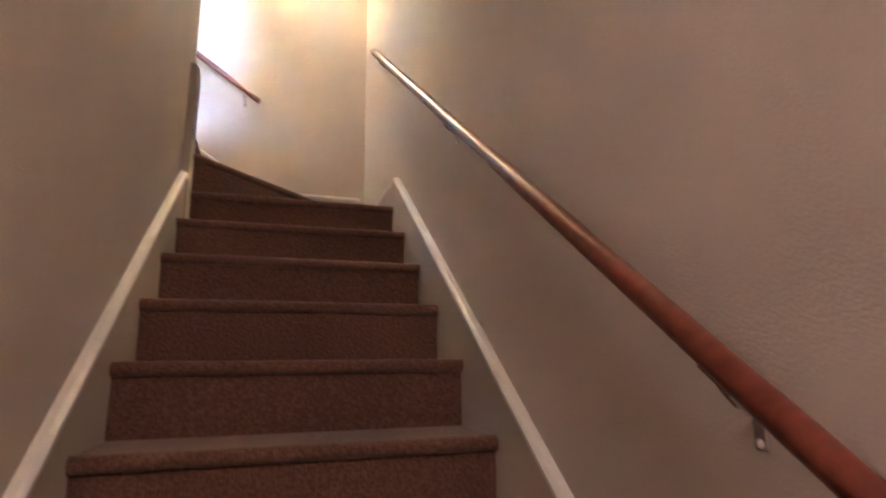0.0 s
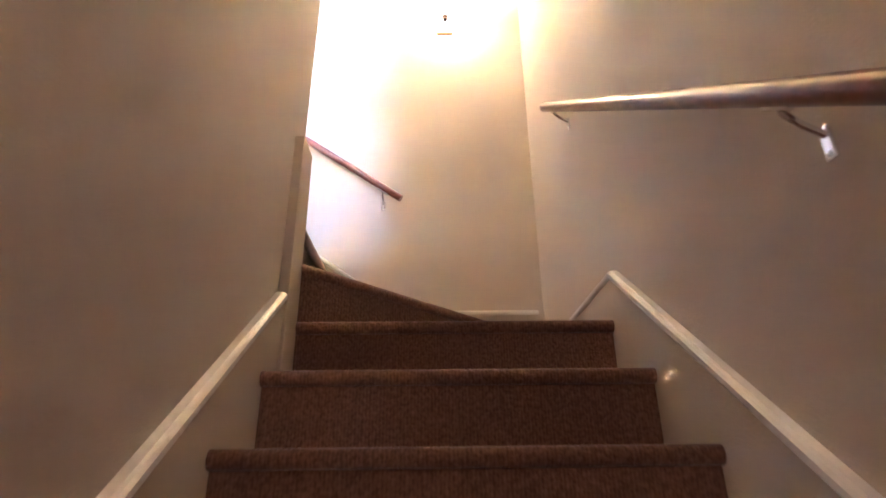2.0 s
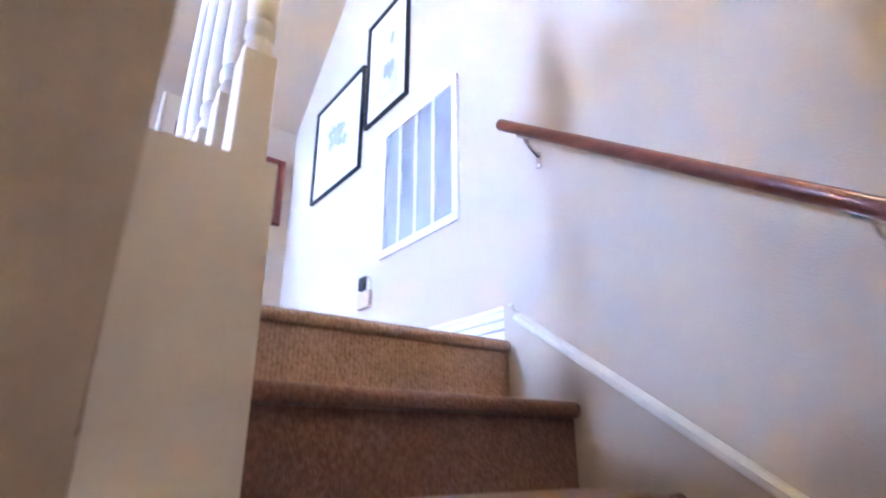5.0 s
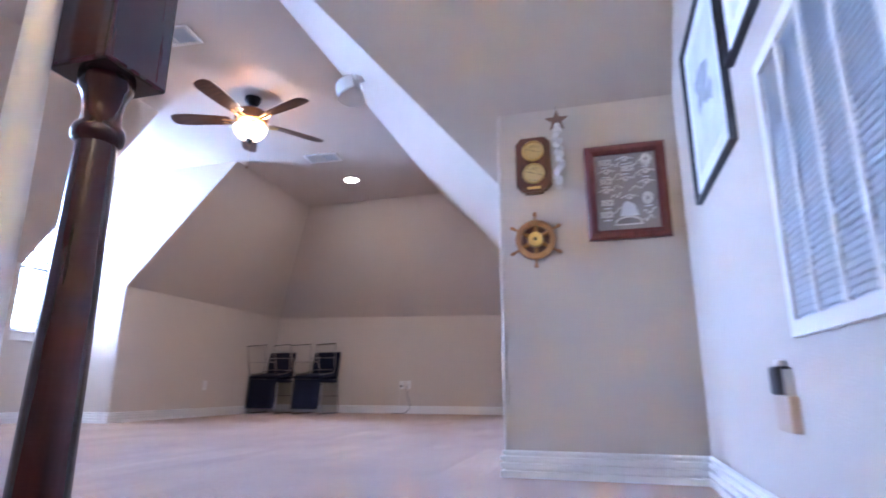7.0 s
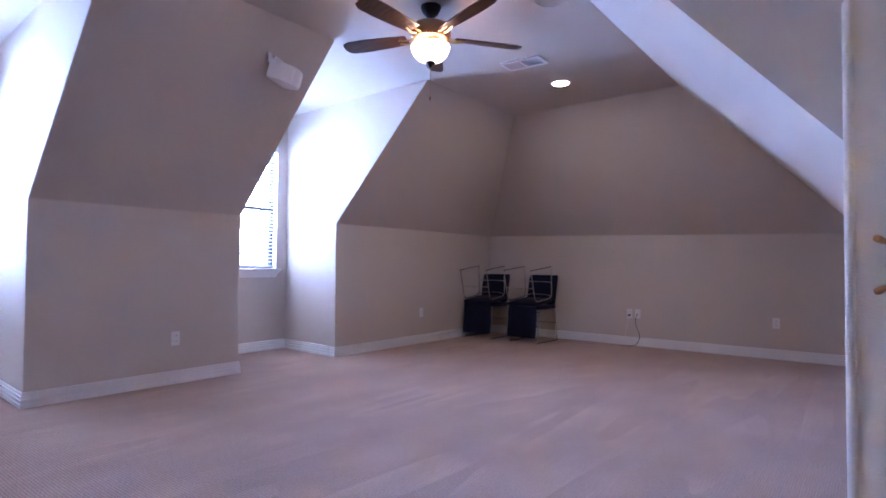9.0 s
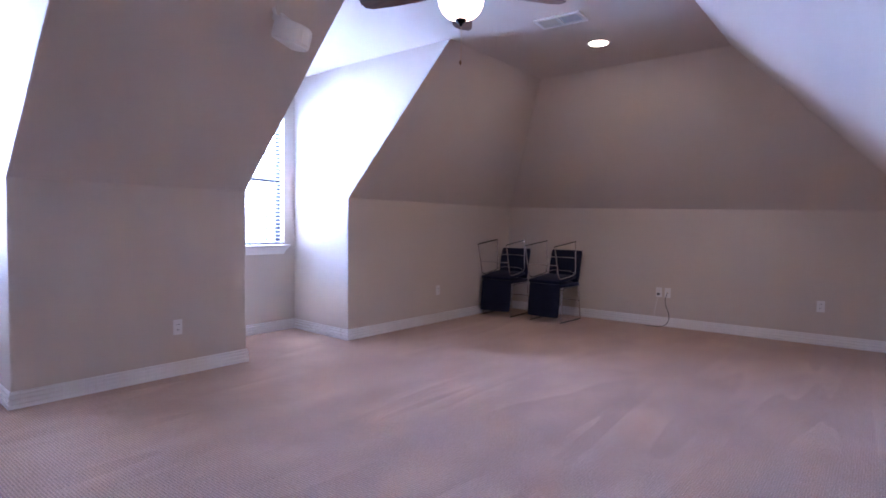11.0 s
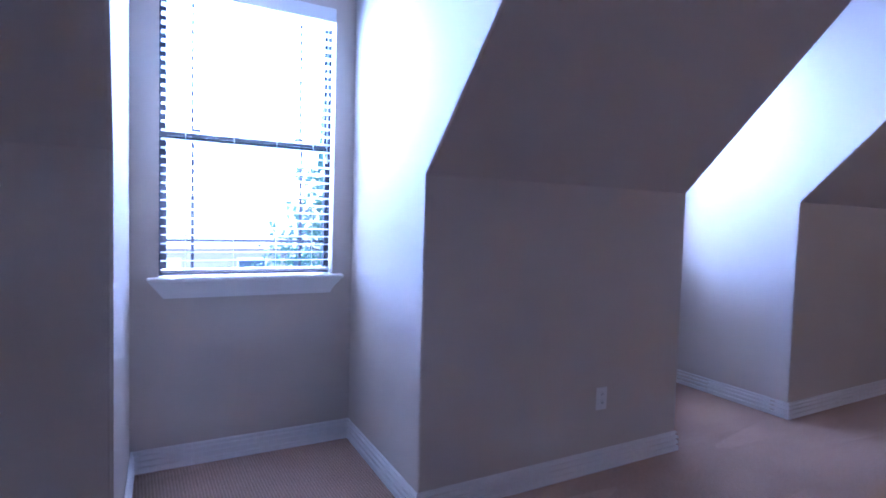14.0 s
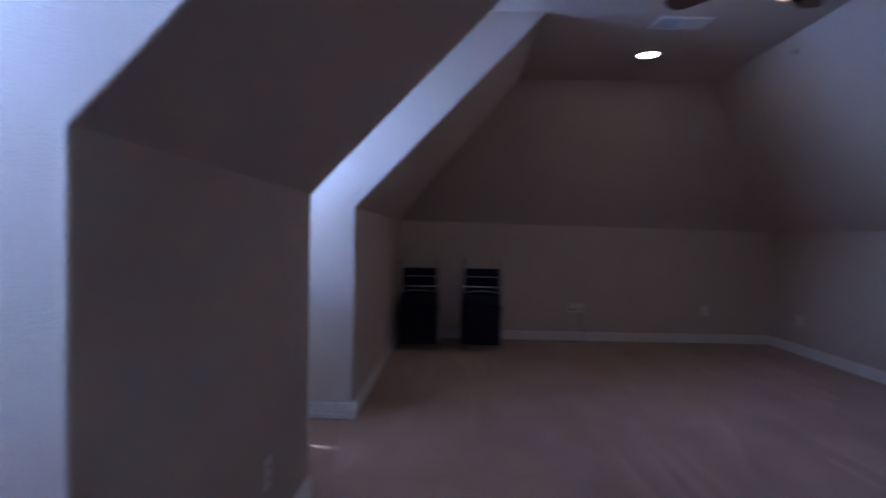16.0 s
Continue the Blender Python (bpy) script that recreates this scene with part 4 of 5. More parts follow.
outlet("white power outlet low on the knee wall between dormers", (XL, 0.60, 0.37), 90)
outlet("white power outlet low on the knee wall near chairs", (XL, 3.74, 0.385), 90)
outlet("white power outlet with a cable hanging from it", (-3.19, YF, 0.40), 0)
outlet("white cable jack plate beside the power outlet", (-3.09, YF, 0.40), 0, 1)
outlet("white power outlet low on the far knee wall", (-1.59, YF, 0.39), 0)
outlet("white power outlet low on the side knee wall", (XR, 4.78, 0.37), -90)
cb = thing("loose_cable", "thin black cable hanging from a wall plate to the carpet", "cable")
pts = [(-3.09, YF - 0.014, 0.40), (-3.08, YF - 0.05, 0.395), (-3.10, YF - 0.05, 0.34), (-3.10, YF - 0.03, 0.25), (-3.06, YF - 0.03, 0.14), (-3.07, YF - 0.05, 0.05), (-3.13, YF - 0.09, 0.008), (-3.24, YF - 0.12, 0.005), (-3.31, YF - 0.10, 0.005)]
fine = []
for i in range(len(pts) - 1):
    p0, p1, p2, p3 = (Vector(pts[max(i - 1, 0)]), Vector(pts[i]), Vector(pts[i + 1]), Vector(pts[min(i + 2, len(pts) - 1)]))
    for k in range(5):
        t = k / 5
        fine.append(0.5 * ((2 * p1) + (p2 - p0) * t + (2 * p0 - 5 * p1 + 4 * p2 - p3) * t * t + (3 * p1 - p0 - 3 * p2 + p3) * t ** 3))
part("cord", tube(B(), fine, 0.004, 6), RUBBER, cb, smooth=True)
pc = thing("power_cord", "thin pale cord plugged into an outlet and looped on the carpet", "cable")
part("plug", box(B(), -3.205, -3.175, YF - 0.036, YF - 0.0095, 0.366, 0.394, 0.005), RUBBER, pc, "small dark plug")
loop = [Vector((-3.19 - 0.05 * math.sin(u * 3.0) * u, YF - 0.04 - 0.05 * u, 0.372 - 0.366 * u)) for u in [k / 14 for k in range(15)]]
loop += [Vector((-3.20 - 0.02 * k, YF - 0.09 - 0.012 * math.sin(k), 0.0055)) for k in range(1, 6)]
part("cord", tube(B(), loop, 0.0022, 6), PLASTIC, pc, smooth=True)


# ---- stacked chairs ----
def chair(label, m):
    """An upright chair that looks towards -y, its feet on z = 0."""
    c = thing("stacking_chair", label, "chair", m, "stacked chairs")
    w = 0.215
    bm = box(B(), -w, w, -0.225, 0.215, 0.43, 0.474, 0.018)
    part("seat", bm, BLACK, c, smooth=True)
    bm = B()
    n = 8
    rows = []
    for i in range(n + 1):
        t = i / n
        rows.append((0.195 + 0.045 * t + 0.035 * t * t, 0.478 + t * 0.39))
    xs = (-w, -w * 0.93, -w * 0.5, 0, w * 0.5, w * 0.93, w)
    th = (0.008, 0.018, 0.022, 0.022, 0.022, 0.018, 0.008)
    front = [[bm.verts.new((x * (0.96 if i in (0, n) else 1.0), y - h - 0.012 * (x / w) ** 2, z)) for x, h in zip(xs, th)] for i, (y, z) in enumerate(rows)]
    back = [[bm.verts.new((x * (0.96 if i in (0, n) else 1.0), y + h - 0.012 * (x / w) ** 2, z)) for x, h in zip(xs, th)] for i, (y, z) in enumerate(rows)]
    for i in range(n):
        for j in range(6):
            bm.faces.new((front[i][j], front[i][j + 1], front[i + 1][j + 1], front[i + 1][j]))
            bm.faces.new((back[i][j], back[i + 1][j], back[i + 1][j + 1], back[i][j + 1]))
        for j in (0, 6):
            bm.faces.new((front[i][j], front[i + 1][j], back[i + 1][j], back[i][j]))
    for i in (0, n):
        for j in range(6):
            bm.faces.new((front[i][j], back[i][j], back[i][j + 1], front[i][j + 1]))
    part("backrest", bm, BLACK, c, smooth=True)
    for s in (-1, 1):
        x = s * (w - 0.008)
        part("front_leg", tube(B(), [(x, -0.235, 0.014), (x, -0.212, 0.34), (x, -0.20, 0.39), (x, -0.165, 0.415), (x, -0.10, 0.420), (x, 0.12, 0.420)], 0.007, 10), CHROME, c, smooth=True)
        part("rear_leg", tube(B(), [(x, 0.255, 0.014), (x, 0.205, 0.36), (x, 0.185, 0.40), (x, 0.15, 0.418), (x, 0.10, 0.420)], 0.007, 10), CHROME, c, smooth=True)
        part("floor_runner", tube(B(), [(x, -0.242, 0.011), (x, 0.0, 0.011), (x, 0.262, 0.011)], 0.0065, 10), RUBBER, c, "black plastic runner", True)
    part("front_stretcher", tube(B(), [(-w + 0.008, -0.222, 0.22), (-w * 0.5, -0.226, 0.216), (w * 0.5, -0.226, 0.216), (w - 0.008, -0.222, 0.22)], 0.006, 8), CHROME, c, smooth=True)
    part("seat_rail", tube(B(), [(-w + 0.008, -0.20, 0.405), (-w * 0.5, -0.225, 0.385), (w * 0.5, -0.225, 0.385), (w - 0.008, -0.20, 0.405)], 0.006, 8), CHROME, c, smooth=True)
    part("rear_stretcher", tube(B(), [(-w + 0.008, 0.228, 0.24), (w - 0.008, 0.228, 0.24)], 0.006, 8), CHROME, c, smooth=True)
    return c


c1 = chair("black padded chrome chair standing by the knee wall", pose(-5.01, 4.83, 0, 0, 0, 2))
copy_thing(c1, pose(-4.30, 4.86, 0, 0, 0, -3))
u1 = copy_thing(c1, pose(-5.025, 4.73, 0.968, 186.5, 0, 3))
u2 = copy_thing(c1, pose(-4.325, 4.75, 0.968, 186.5, 0, -4))
for u in (u1, u2):
    u["label"] = "black padded chrome chair stacked upside down on another"


# ---- stairhead decor ----
ba = thing("barometer_plaque", "mahogany plaque with two brass-rimmed dials on the wall", "barometer", pose(-0.632, 0, 1.376))
pl = [(-0.042, -0.146), (0.042, -0.146), (0.046, -0.134), (0.056, -0.134), (0.082, -0.104), (0.082, 0.104), (0.056, 0.134), (-0.056, 0.134), (-0.082, 0.104), (-0.082, -0.104), (-0.056, -0.134), (-0.046, -0.134)]
bm = slab(B(), [(x, 0, z) for x, z in pl], (0, -0.014, 0))
slab(bm, [(x * 0.92, -0.013, z * 0.95) for x, z in pl], (0, -0.008, 0))
part("plaque", bm, PLAQUE, ba)
ry = Matrix.Rotation(radians(90), 4, 'X')
for z in (0.062, -0.050):
    d = part("dial", lathe(B(), [(0.0, 0.024), (0.044, 0.024), (0.044, 0.02)], 32, Matrix.Translation((0, 0, z)) @ ry), DIAL, ba, "cream dial face")
    part("bezel", lathe(B(), [(0.043, 0.021), (0.044, 0.031), (0.047, 0.033), (0.050, 0.028), (0.051, 0.021)], 32, Matrix.Translation((0, 0, z)) @ ry), BRASS, d, "polished brass bezel", True)
    bm = B()
    for k in range(24):
        a = 2 * math.pi * k / 24
        c, s = math.cos(a), math.sin(a)
        tube(bm, [(0.035 * c, -0.0246, z + 0.035 * s), (0.040 * c, -0.0246, z + 0.040 * s)], 0.0007, 4)
    for r in (0.020, 0.027):
        tube(bm, [(r * math.cos(a * 0.2), -0.0246, z + r * math.sin(a * 0.2)) for a in range(2, 14)], 0.0007, 4)
    part("dial_marks", bm, RUBBER, d)
    part("pointer", tube(B(), [(-0.034, -0.026, z + 0.010), (0.034, -0.026, z - 0.010)], 0.0012, 5), RUBBER, d)
part("name_plate", box(B(), -0.030, 0.030, -0.0245, -0.021, -0.126, -0.115), BRASS, ba, "small blank brass plate")

sw = thing("ship_wheel", "small honey-coloured wooden ship's wheel with a brass hub", "ship wheel", pose(-0.635, 0, 1.008))
bm = B()
rr = [(0.064, 0.006), (0.064, 0.028), (0.070, 0.032), (0.086, 0.032), (0.091, 0.028), (0.091, 0.006)]
rings = [[bm.verts.new((r * math.cos(2 * math.pi * i / 36), -y, r * math.sin(2 * math.pi * i / 36))) for r, y in rr] for i in range(36)]
for i in range(36):
    a, b = rings[i], rings[(i + 1) % 36]
    for k in range(len(rr)):
        l = (k + 1) % len(rr)
        bm.faces.new((a[k], a[l], b[l], b[k]))
part("rim", bm, HONEY, sw, smooth=True)
for k in range(6):
    a = radians(30 + 60 * k)
    m = Matrix.Translation((0, -0.019, 0)) @ Matrix.Rotation(-a, 4, 'Y') @ Matrix.Rotation(radians(90), 4, 'Y')
    pr = [(0.006, 0.02), (0.007, 0.03), (0.011, 0.04), (0.008, 0.055), (0.008, 0.095), (0.006, 0.098), (0.0055, 0.104), (0.009, 0.115), (0.0085, 0.126), (0.005, 0.130), (0.0, 0.131)]
    part("spoke", lathe(B(), pr, 12, m), HONEY, sw, smooth=True)
part("hub", lathe(B(), [(0.034, 0.008), (0.036, 0.020), (0.034, 0.034), (0.022, 0.038), (0.012, 0.038), (0.010, 0.036), (0.0, 0.036)], 28, ry), BRASS, sw, "worn brass hub plate", True)
part("centre_cap", lathe(B(), [(0.008, 0.036), (0.008, 0.042), (0.0, 0.043)], 14, ry), RUBBER, sw)
part("back_disc", lathe(B(), [(0.066, 0.002), (0.066, 0.008), (0.0, 0.008)], 28, ry), PLAQUE, sw)

wc = thing("wind_chime", "shell wind chime hanging from a rusty tin star", "wind chime", pose(-0.515, -0.028, 1.575))
bm = B()
star = []
for k in range(10):
    a = math.pi / 2 + math.pi * k / 5
    r = 0.056 if k % 2 == 0 else 0.024
    star.append((r * math.cos(a), 0.002, r * math.sin(a)))
slab(bm, star, (0, -0.005, 0))
part("star", bm, RUST, wc, "rusty tin star")
part("bell", lathe(B(), [(0.020, -0.060), (0.018, -0.045), (0.014, -0.02), (0.004, -0.01)], 16), SHELL, wc, smooth=True)
part("cord", tube(B(), [(0, 0, 0.08), (0, 0, -0.30)], 0.001, 4), RUBBER, wc)
part("nail", tube(B(), [(0, 0.028, 0.085), (0, -0.008, 0.082)], 0.002, 6), BRASS, wc)
me = None
rn = random.Random(4)
for k in range(16):
    if me is None:
        ob = part("shell_disc", lathe(B(), [(0, -0.001), (0.017, -0.0006), (0.017, 0.0006), (0, 0.001)], 12), SHELL, wc)
        me = ob.data
    else:
        ob = new("shell_disc", me)
        ob.parent = wc
    ob.location = (rn.uniform(-0.014, 0.014), rn.uniform(-0.012, 0.012), -0.075 - 0.0165 * k)
    ob.rotation_euler = (radians(90 + rn.uniform(-25, 25)), 0, rn.uniform(-0.6, 0.6))


def rail_frame(bm, w, h, t, d):
    """A picture frame in the xz plane, its back on y = 0."""
    pr = [(0, 0), (0, d * 0.75), (t * 0.25, d), (t * 0.6, d * 0.9), (t, d * 0.55), (t, 0)]
    cs = [(-w / 2, -h / 2, 1, 1), (w / 2, -h / 2, -1, 1), (w / 2, h / 2, -1, -1), (-w / 2, h / 2, 1, -1)]
    rg = [[bm.verts.new((x + sx * p, -q, z + sz * p)) for p, q in pr] for x, z, sx, sz in cs]
    for i in range(4):
        a, b = rg[i], rg[(i + 1) % 4]
        for k in range(len(pr)):
            l = (k + 1) % len(pr)
            bm.faces.new((a[k], a[l], b[l], b[k]))
    return bm


kb = thing("knot_board", "mahogany framed display of white rope knots on grey board", "framed knots", pose(-0.230, 0, 1.206))
part("frame", rail_frame(B(), 0.344, 0.438, 0.042, 0.03), MAHOGANY, kb)
part("board", box(B(), -0.135, 0.135, -0.008, -0.002, -0.182, 0.182), MAT_GREY, kb, "grey mottled backing board")
knots = [(-0.085, 0.14, 0), (0.0, 0.15, 1), (0.09, 0.14, 2), (-0.08, 0.095, 1), (0.01, 0.105, 0), (0.085, 0.085, 1), (-0.085, 0.05, 0), (0.0, 0.055, 1), (0.085, 0.035, 1), (-0.085, 0.005, 1), (-0.085, -0.05, 0),
         (0.085, -0.04, 2), (-0.09, -0.105, 0), (0.01, -0.03, 1), (0.0, -0.15, 3)]
for i, (kx, kz, q) in enumerate(knots):
    bm = B()
    if q == 0:
        tube(bm, [(kx + 0.022 * math.sin(2 * a) * 1.1, -0.012 - 0.004 * math.cos(3 * a), kz + 0.012 * math.sin(3 * a)) for a in [2 * math.pi * k / 28 for k in range(28)]], 0.0032, 6, True)
    elif q == 1:
        tube(bm, [(kx - 0.036, -0.012, kz - 0.003), (kx - 0.015, -0.013, kz + 0.006), (kx, -0.016, kz - 0.006), (kx + 0.012, -0.013, kz + 0.007), (kx + 0.036, -0.012, kz)], 0.0032, 6)
        tube(bm, [(kx + 0.012 * math.cos(a), -0.015, kz + 0.010 * math.sin(a)) for a in [2 * math.pi * k / 16 for k in range(16)]], 0.003, 6, True)
    elif q == 2:
        for r in (0.012, 0.019, 0.026):
            tube(bm, [(kx + r * 0.8 * math.cos(a), -0.011 - (0.026 - r) * 0.15, kz + r * math.sin(a)) for a in [2 * math.pi * k / 20 for k in range(20)]], 0.0034, 6, True)
    else:
        tube(bm, [(kx + 0.055 * math.cos(a), -0.013, kz + 0.03 * math.sin(a)) for a in [math.pi * k / 12 for k in range(13)]], 0.0038, 6)
        tube(bm, [(kx - 0.06, -0.012, kz - 0.004), (kx + 0.06, -0.012, kz - 0.004)], 0.003, 6)
    part("rope_knot", bm, ROPE, kb, smooth=True)
for i, (kx, kz) in enumerate(((-0.04, 0.125), (0.045, 0.128), (-0.045, 0.07), (0.045, 0.07), (-0.04, 0.02), (0.045, 0.012), (-0.045, -0.02), (0.09, -0.1), (-0.05, -0.09), (0.085, -0.13))):
    w = 0.020 + 0.006 * (i % 3)
    tie = [(kx + w * (u - 0.5) * 2, -0.012 - 0.003 * math.cos(9 * u), kz + 0.009 * math.sin(8 * u + i) + 0.012 * (u - 0.5)) for u in [k / 16 for k in range(17)]]
    part("rope_knot", tube(B(), tie, 0.0028, 6), ROPE, kb, smooth=True)
for kx, kz in ((-0.085, 0.118), (0.0, 0.128), (0.085, 0.108), (-0.085, 0.072), (0.0, 0.08), (0.085, 0.06), (-0.085, 0.026), (-0.085, -0.075), (0.085, -0.075), (-0.085, -0.13)):
    part("caption_strip", box(B(), kx - 0.016, kx + 0.016, -0.0092, -0.0078, kz - 0.0025, kz + 0.0025), PAPER, kb)
part("ship_print", slab(B(), [(-0.035, -0.0082, -0.115), (0.045, -0.0082, -0.115), (0.03, -0.0082, -0.065), (0.0, -0.0082, -0.045), (-0.02, -0.0082, -0.06)], (0, -0.0012, 0)), PAPER, kb)


# ---- pictures, grille and switch on the stair wall ----
def framed_print(label, y0, y1, z0, z1, seed):
    f = thing("framed_print", label, "picture", Matrix.Translation((0, (y0 + y1) / 2, (z0 + z1) / 2)) @ Matrix.Rotation(radians(-90), 4, 'Z'), "framed prints")
    w, h = y1 - y0, z1 - z0
    part("frame", rail_frame(B(), w, h, 0.018, 0.022), BLACK_WOOD, f)
    part("mat_board", box(B(), -w / 2 + 0.016, w / 2 - 0.016, -0.008, -0.002, -h / 2 + 0.016, h / 2 - 0.016), PAPER, f)
    a, b = w / 2 - 0.085, h / 2 - 0.085
    part("print", box(B(), -a, a, -0.0095, -0.0082, -b, b), PRINT, f, "pale blue-grey print")
    r = random.Random(seed)
    for k in range(7):
        cx, cz = r.uniform(-a * 0.5, a * 0.5), r.uniform(-b * 0.6, b * 0.5)
        n = 10
        bl = [(cx + a * 0.3 * r.uniform(0.5, 1) * math.cos(2 * math.pi * i / n), -0.0097 - 0.0001 * k, cz + b * 0.25 * r.uniform(0.4, 1) * math.sin(2 * math.pi * i / n)) for i in range(n)]
        part("ink_shape", slab(B(), bl, (0, -0.0004, 0)), INK, f)
    return f


framed_print("black framed pale print in a wide white mat", -0.945, -0.375, 1.0, 1.60, 1)
framed_print("taller black framed pale print beside another", -1.365, -0.985, 1.185, 1.80, 2)

rg = thing("return_grille", "large white return air grille on the stair wall", "air grille", pose(0, -1.445, 0.765, 0, 0, -90))
gw, gh = 0.55, 0.61
bm = B()
for x0, x1, z0, z1 in ((-gw / 2, gw / 2, -gh / 2, -gh / 2 + 0.032), (-gw / 2, gw / 2, gh / 2 - 0.032, gh / 2), (-gw / 2, -gw / 2 + 0.032, -gh / 2 + 0.032, gh / 2 - 0.032), (gw / 2 - 0.032, gw / 2, -gh / 2 + 0.032, gh / 2 - 0.032)):
    box(bm, x0, x1, -0.012, -0.0005, z0, z1)
part("frame", bm, PLASTIC, rg)
part("filter", box(B(), -gw / 2 + 0.033, gw / 2 - 0.033, -0.003, -0.001, -gh / 2 + 0.033, gh / 2 - 0.033), GRILLE_DARK, rg, "grey filter behind the louvres")
cells = 4
cw = (gw - 0.064) / cells
for k in range(1, cells):
    x = -gw / 2 + 0.032 + k * cw
    part("mullion", box(B(), x - 0.010, x + 0.010, -0.011, -0.003, -gh / 2 + 0.033, gh / 2 - 0.033), PLASTIC, rg)
me = None
for k in range(cells):
    x = -gw / 2 + 0.032 + (k + 0.5) * cw
    for i in range(40):
        if me is None:
            ob = part("louvre", box(B(), -cw / 2 + 0.0105, cw / 2 - 0.0105, -0.0070, 0.0070, -0.0006, 0.0006), LOUVRE_SHADED, rg)
            me = ob.data
        else:
            ob = new("louvre", me)
            ob.parent = rg
        ob.location, ob.rotation_euler = (x, -0.0075, -gh / 2 + 0.045 + i * (gh - 0.09) / 39), (radians(72), 0, 0)

wd = thing("wall_switch", "tan wall plate with a black plug-in device above it", "wall switch", pose(0, -1.065, 0.315, 0, 0, -90))
part("plate", box(B(), -0.052, 0.052, -0.02, 0, -0.045, 0.03, 0.003), TAN, wd, "tan plastic box")
part("device", box(B(), -0.026, 0.03, -0.032, 0, 0.032, 0.092, 0.006), RUBBER, wd, "black plastic device")
part("side_strip", box(B(), 0.031, 0.038, -0.02, 0, 0.0, 0.085, 0.002), PLASTIC, wd)
part("nub", lathe(B(), [(0.012, 0), (0.012, 0.012), (0.0, 0.014)], 12, Matrix.Translation((0.0, -0.012, 0.092))), PLASTIC, wd)

# ---- outside ----
GZ = -3.3
bm = slab(B(), [(-900, -900, GZ), (-6.6, -900, GZ), (-6.6, 900, GZ), (-900, 900, GZ)], (0, 0, -0.3))
tagged(link("ground", bm, GRASS), "lawn spreading away below the house", "ground", kind="structure")
bm = box(B(), -25, -18, -400, 400, GZ - 0.2, GZ + 0.02)
tagged(link("road", bm, ASPHALT), "asphalt street in front of the houses", "road", kind="structure")
for i, (x0, x1) in enumerate(((-18, -16.6), (-26.4, -25))):
    tagged(link("pavement_%d" % (i + 1), box(B(), x0, x1, -400, 400, GZ - 0.2, GZ + 0.14), CONCRETE), "pale concrete pavement with a raised kerb", "pavement", kind="structure")


def house(m, w, d, h, label):
    o = thing("house", label, "house", m, "houses across the street")
    part("wall", box(B(), -d, 0, -w / 2, w / 2, 0, h), BRICK, o)
    e, rh = 0.5, h + d * 0.28
    bm = B()
    v = [bm.verts.new(p) for p in ((e, -w / 2 - e, h - 0.1), (e, w / 2 + e, h - 0.1), (-d - e, w / 2 + e, h - 0.1), (-d - e, -w / 2 - e, h - 0.1), (-d / 2, -w / 2 + d / 2, rh), (-d / 2, w / 2 - d / 2, rh))]
    for q in ((0, 1, 5, 4), (2, 3, 4, 5), (1, 2, 5), (3, 0, 4), (0, 3, 2, 1)):
        bm.faces.new([v[i] for i in q])
    part("roof", bm, ROOF, o)
    for y, ww, z0, z1 in ((-w * 0.33, 4.6, 0.0, 2.2), (w * 0.02, 1.4, 0.9, 2.2), (w * 0.18, 1.1, 0.0, 2.3), (w * 0.34, 1.8, 0.8, 2.2)):
        f = part("window" if z0 else "door", box(B(), 0.0, 0.06, y - ww / 2, y + ww / 2, z0, z1), TRIM if ww > 4 else HOUSE_GLASS, o)
        bm = B()
        for a, b in ((-ww / 2 - 0.09, -ww / 2), (ww / 2, ww / 2 + 0.09)):
            box(bm, 0, 0.1, y + a, y + b, z0, z1 + 0.09)
        box(bm, 0, 0.1, y - ww / 2, y + ww / 2, z1, z1 + 0.09)
        part("casing", bm, TRIM, f)
    part("driveway", box(B(), 0.1, 8.0, -w * 0.33 - 2.6, -w * 0.33 + 2.6, -0.1, 0.05), CONCRETE, o)
    return o


for i, (y, w) in enumerate(((-34, 17), (-15, 16), (4, 17), (23, 16), (43, 18))):
    house(pose(-35, y, GZ), w, 10, 2.9, "single-storey tan brick house with a hipped grey roof")


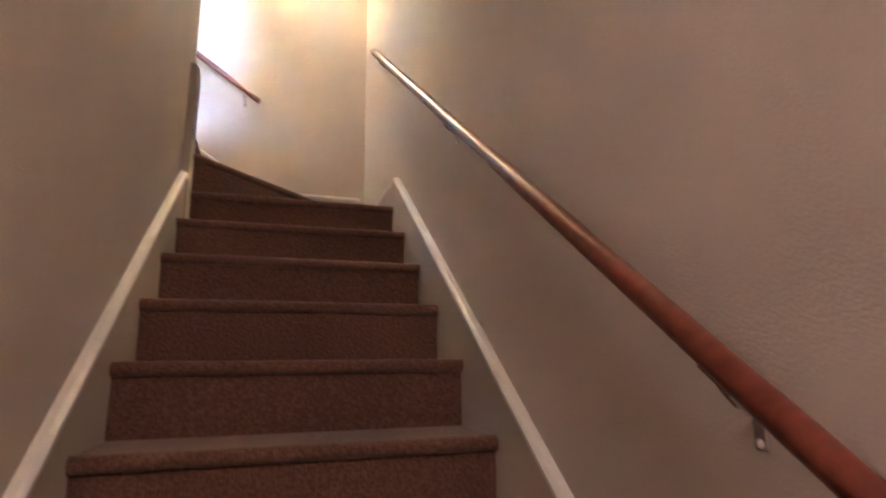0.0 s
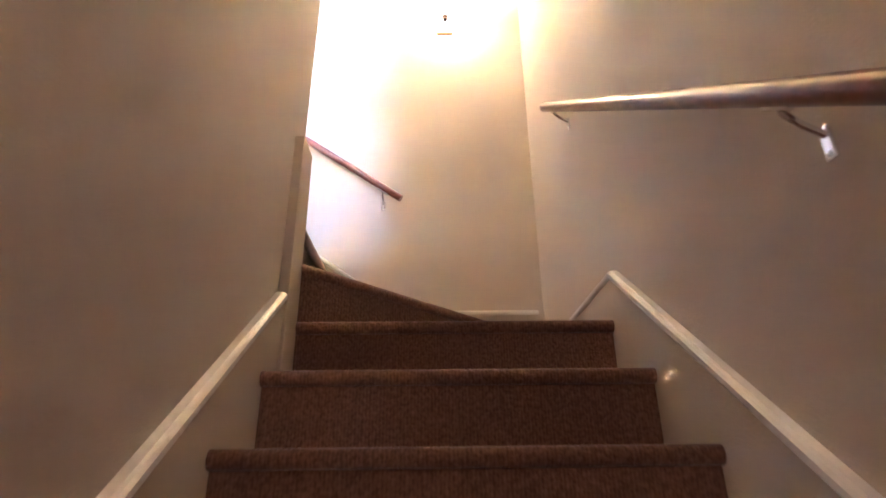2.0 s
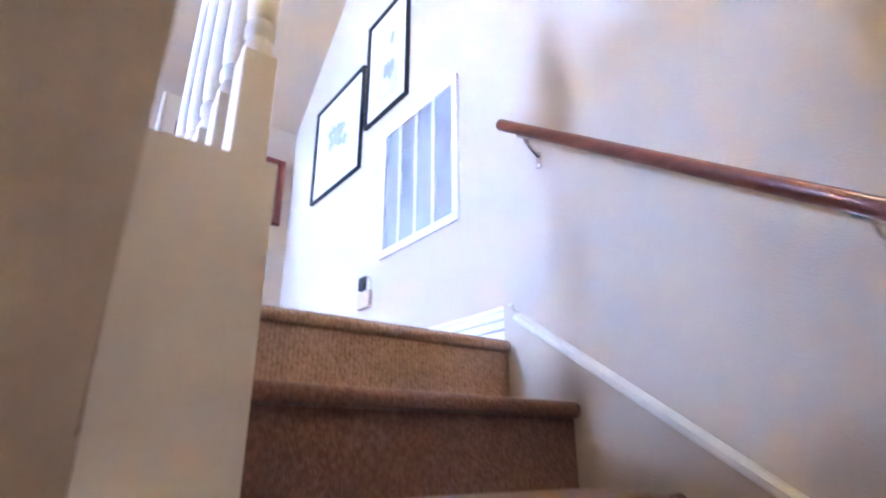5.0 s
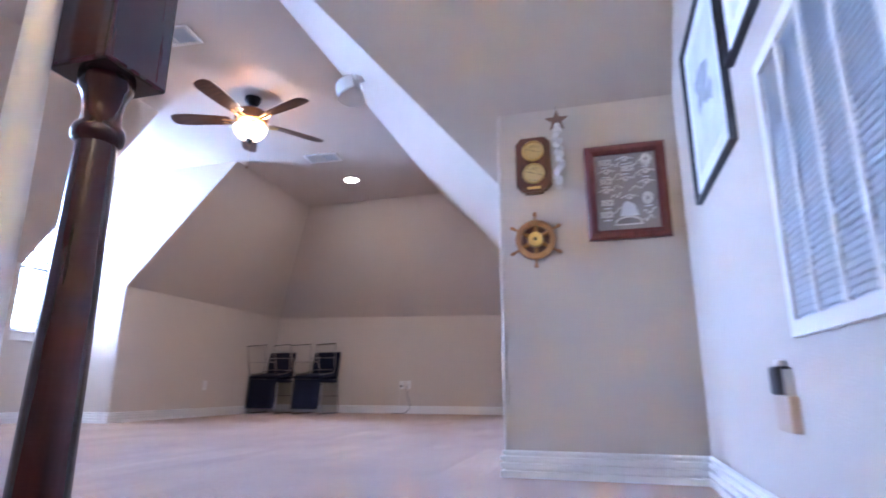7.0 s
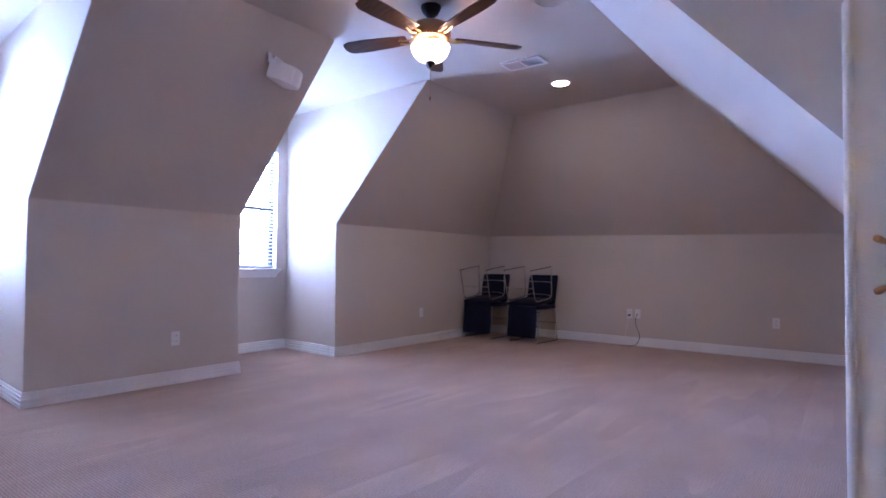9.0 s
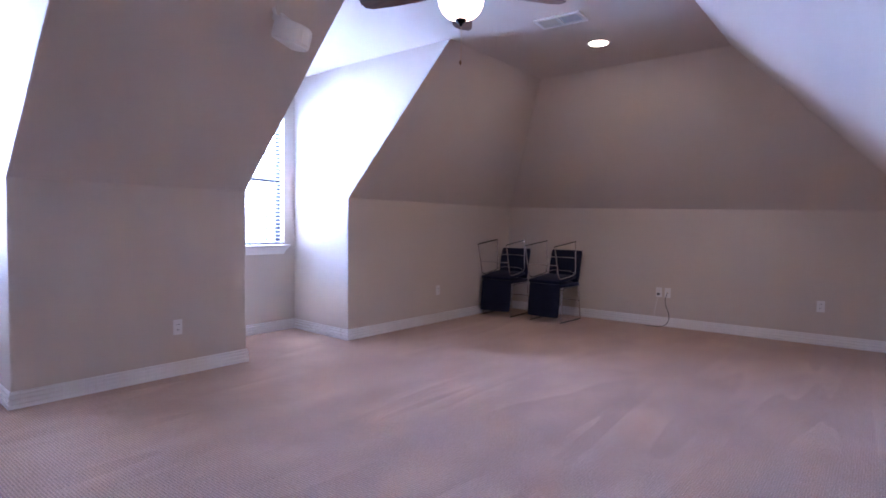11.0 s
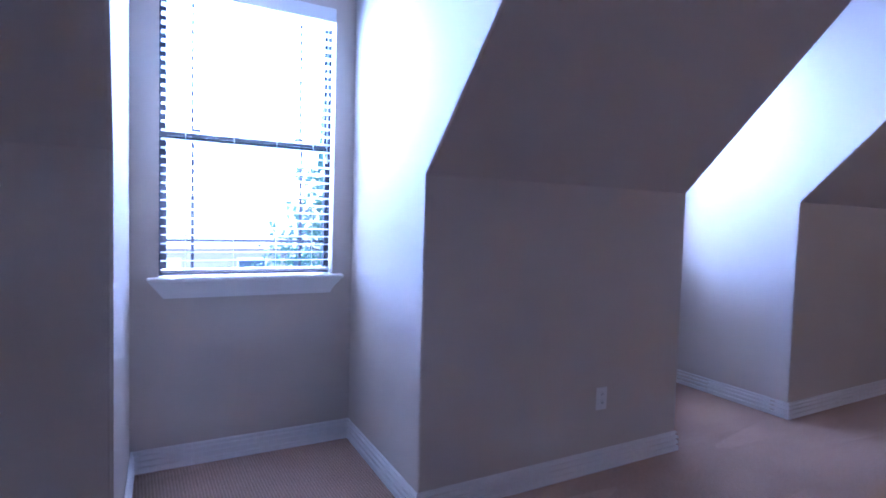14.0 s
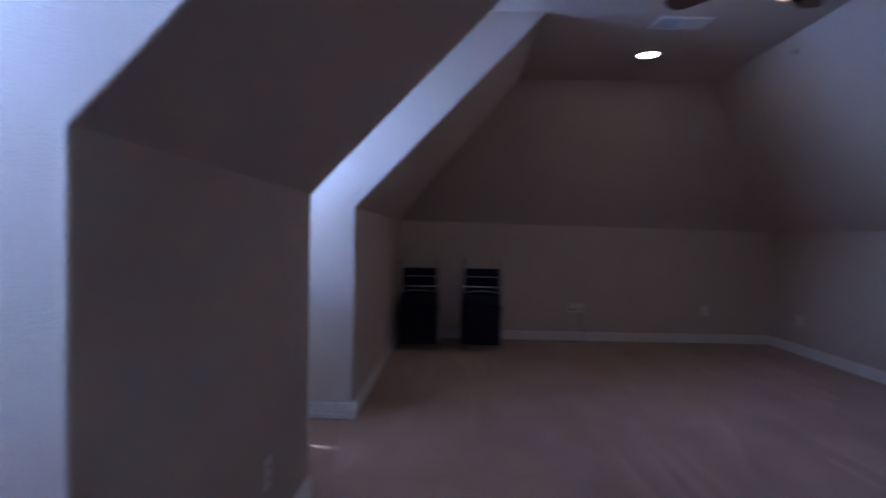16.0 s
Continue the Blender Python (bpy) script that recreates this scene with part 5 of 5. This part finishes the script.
def tree(m, height, rad, seed, label, conifer=False):
    t = thing("tree", label, "tree", m)
    r = random.Random(seed)
    bm = B()
    trunk = [(0.02 * height * (1 - i / 9) + 0.02, height * 0.93 * i / 8) for i in range(9)]
    lathe(bm, trunk, 10)
    tips = []
    nl = 46
    for k in range(nl):
        f = 0.16 + 0.8 * k / nl
        z = height * f
        a = k * 2.4 + r.uniform(-0.4, 0.4)
        reach = rad * ((1 - f) * 1.15 + 0.08 if conifer else math.sin(math.pi * min(1, 0.15 + f * 0.85))) * r.uniform(0.75, 1.1)
        p = [(0, 0, z), (reach * 0.5 * math.cos(a), reach * 0.5 * math.sin(a), z + (0.03 if conifer else 0.10) * height * r.uniform(0.3, 1)), (reach * math.cos(a), reach * math.sin(a), z + (-0.02 if conifer else 0.12) * height * r.uniform(0.4, 1))]
        tube(bm, p, 0.012 + 0.02 * (1 - f), 5)
        tips.append(p)
    part("trunk", bm, BARK, t, smooth=True)
    verts, faces = [], []
    for p in tips:
        for _ in range(150):
            u = r.uniform(0.25, 1.05)
            c = Vector(p[1]).lerp(Vector(p[2]), u * 2 - 1) if u > 0.5 else Vector(p[0]).lerp(Vector(p[1]), u * 2)
            sp = rad * 0.13
            c = c + Vector((r.gauss(0, sp), r.gauss(0, sp), r.gauss(0, sp * 0.6)))
            q = Euler((r.uniform(0, 6.3), r.uniform(0, 6.3), r.uniform(0, 6.3))).to_matrix()
            s = r.uniform(0.05, 0.12)
            i = len(verts)
            verts += [tuple(c + q @ Vector(v)) for v in ((-s, 0, 0), (0, -s * 0.4, 0.02), (s, 0, 0), (0, s * 0.4, 0.02))]
            faces.append((i, i + 1, i + 2, i + 3))
    me = bpy.data.meshes.new("crown")
    me.from_pydata(verts, [], faces)
    me.materials.append(LEAF)
    cr = new("crown", me)
    cr.parent = t
    return t


tree(pose(-15.2, 2.6, GZ), 7.4, 2.1, 3, "dense dark green evergreen tree on the front lawn", True)
tree(pose(-29.5, -9.5, GZ), 5.2, 2.4, 5, "small leafy green tree across the street")
tree(pose(-29.0, 12.0, GZ), 5.6, 2.5, 7, "leafy green tree before the houses")
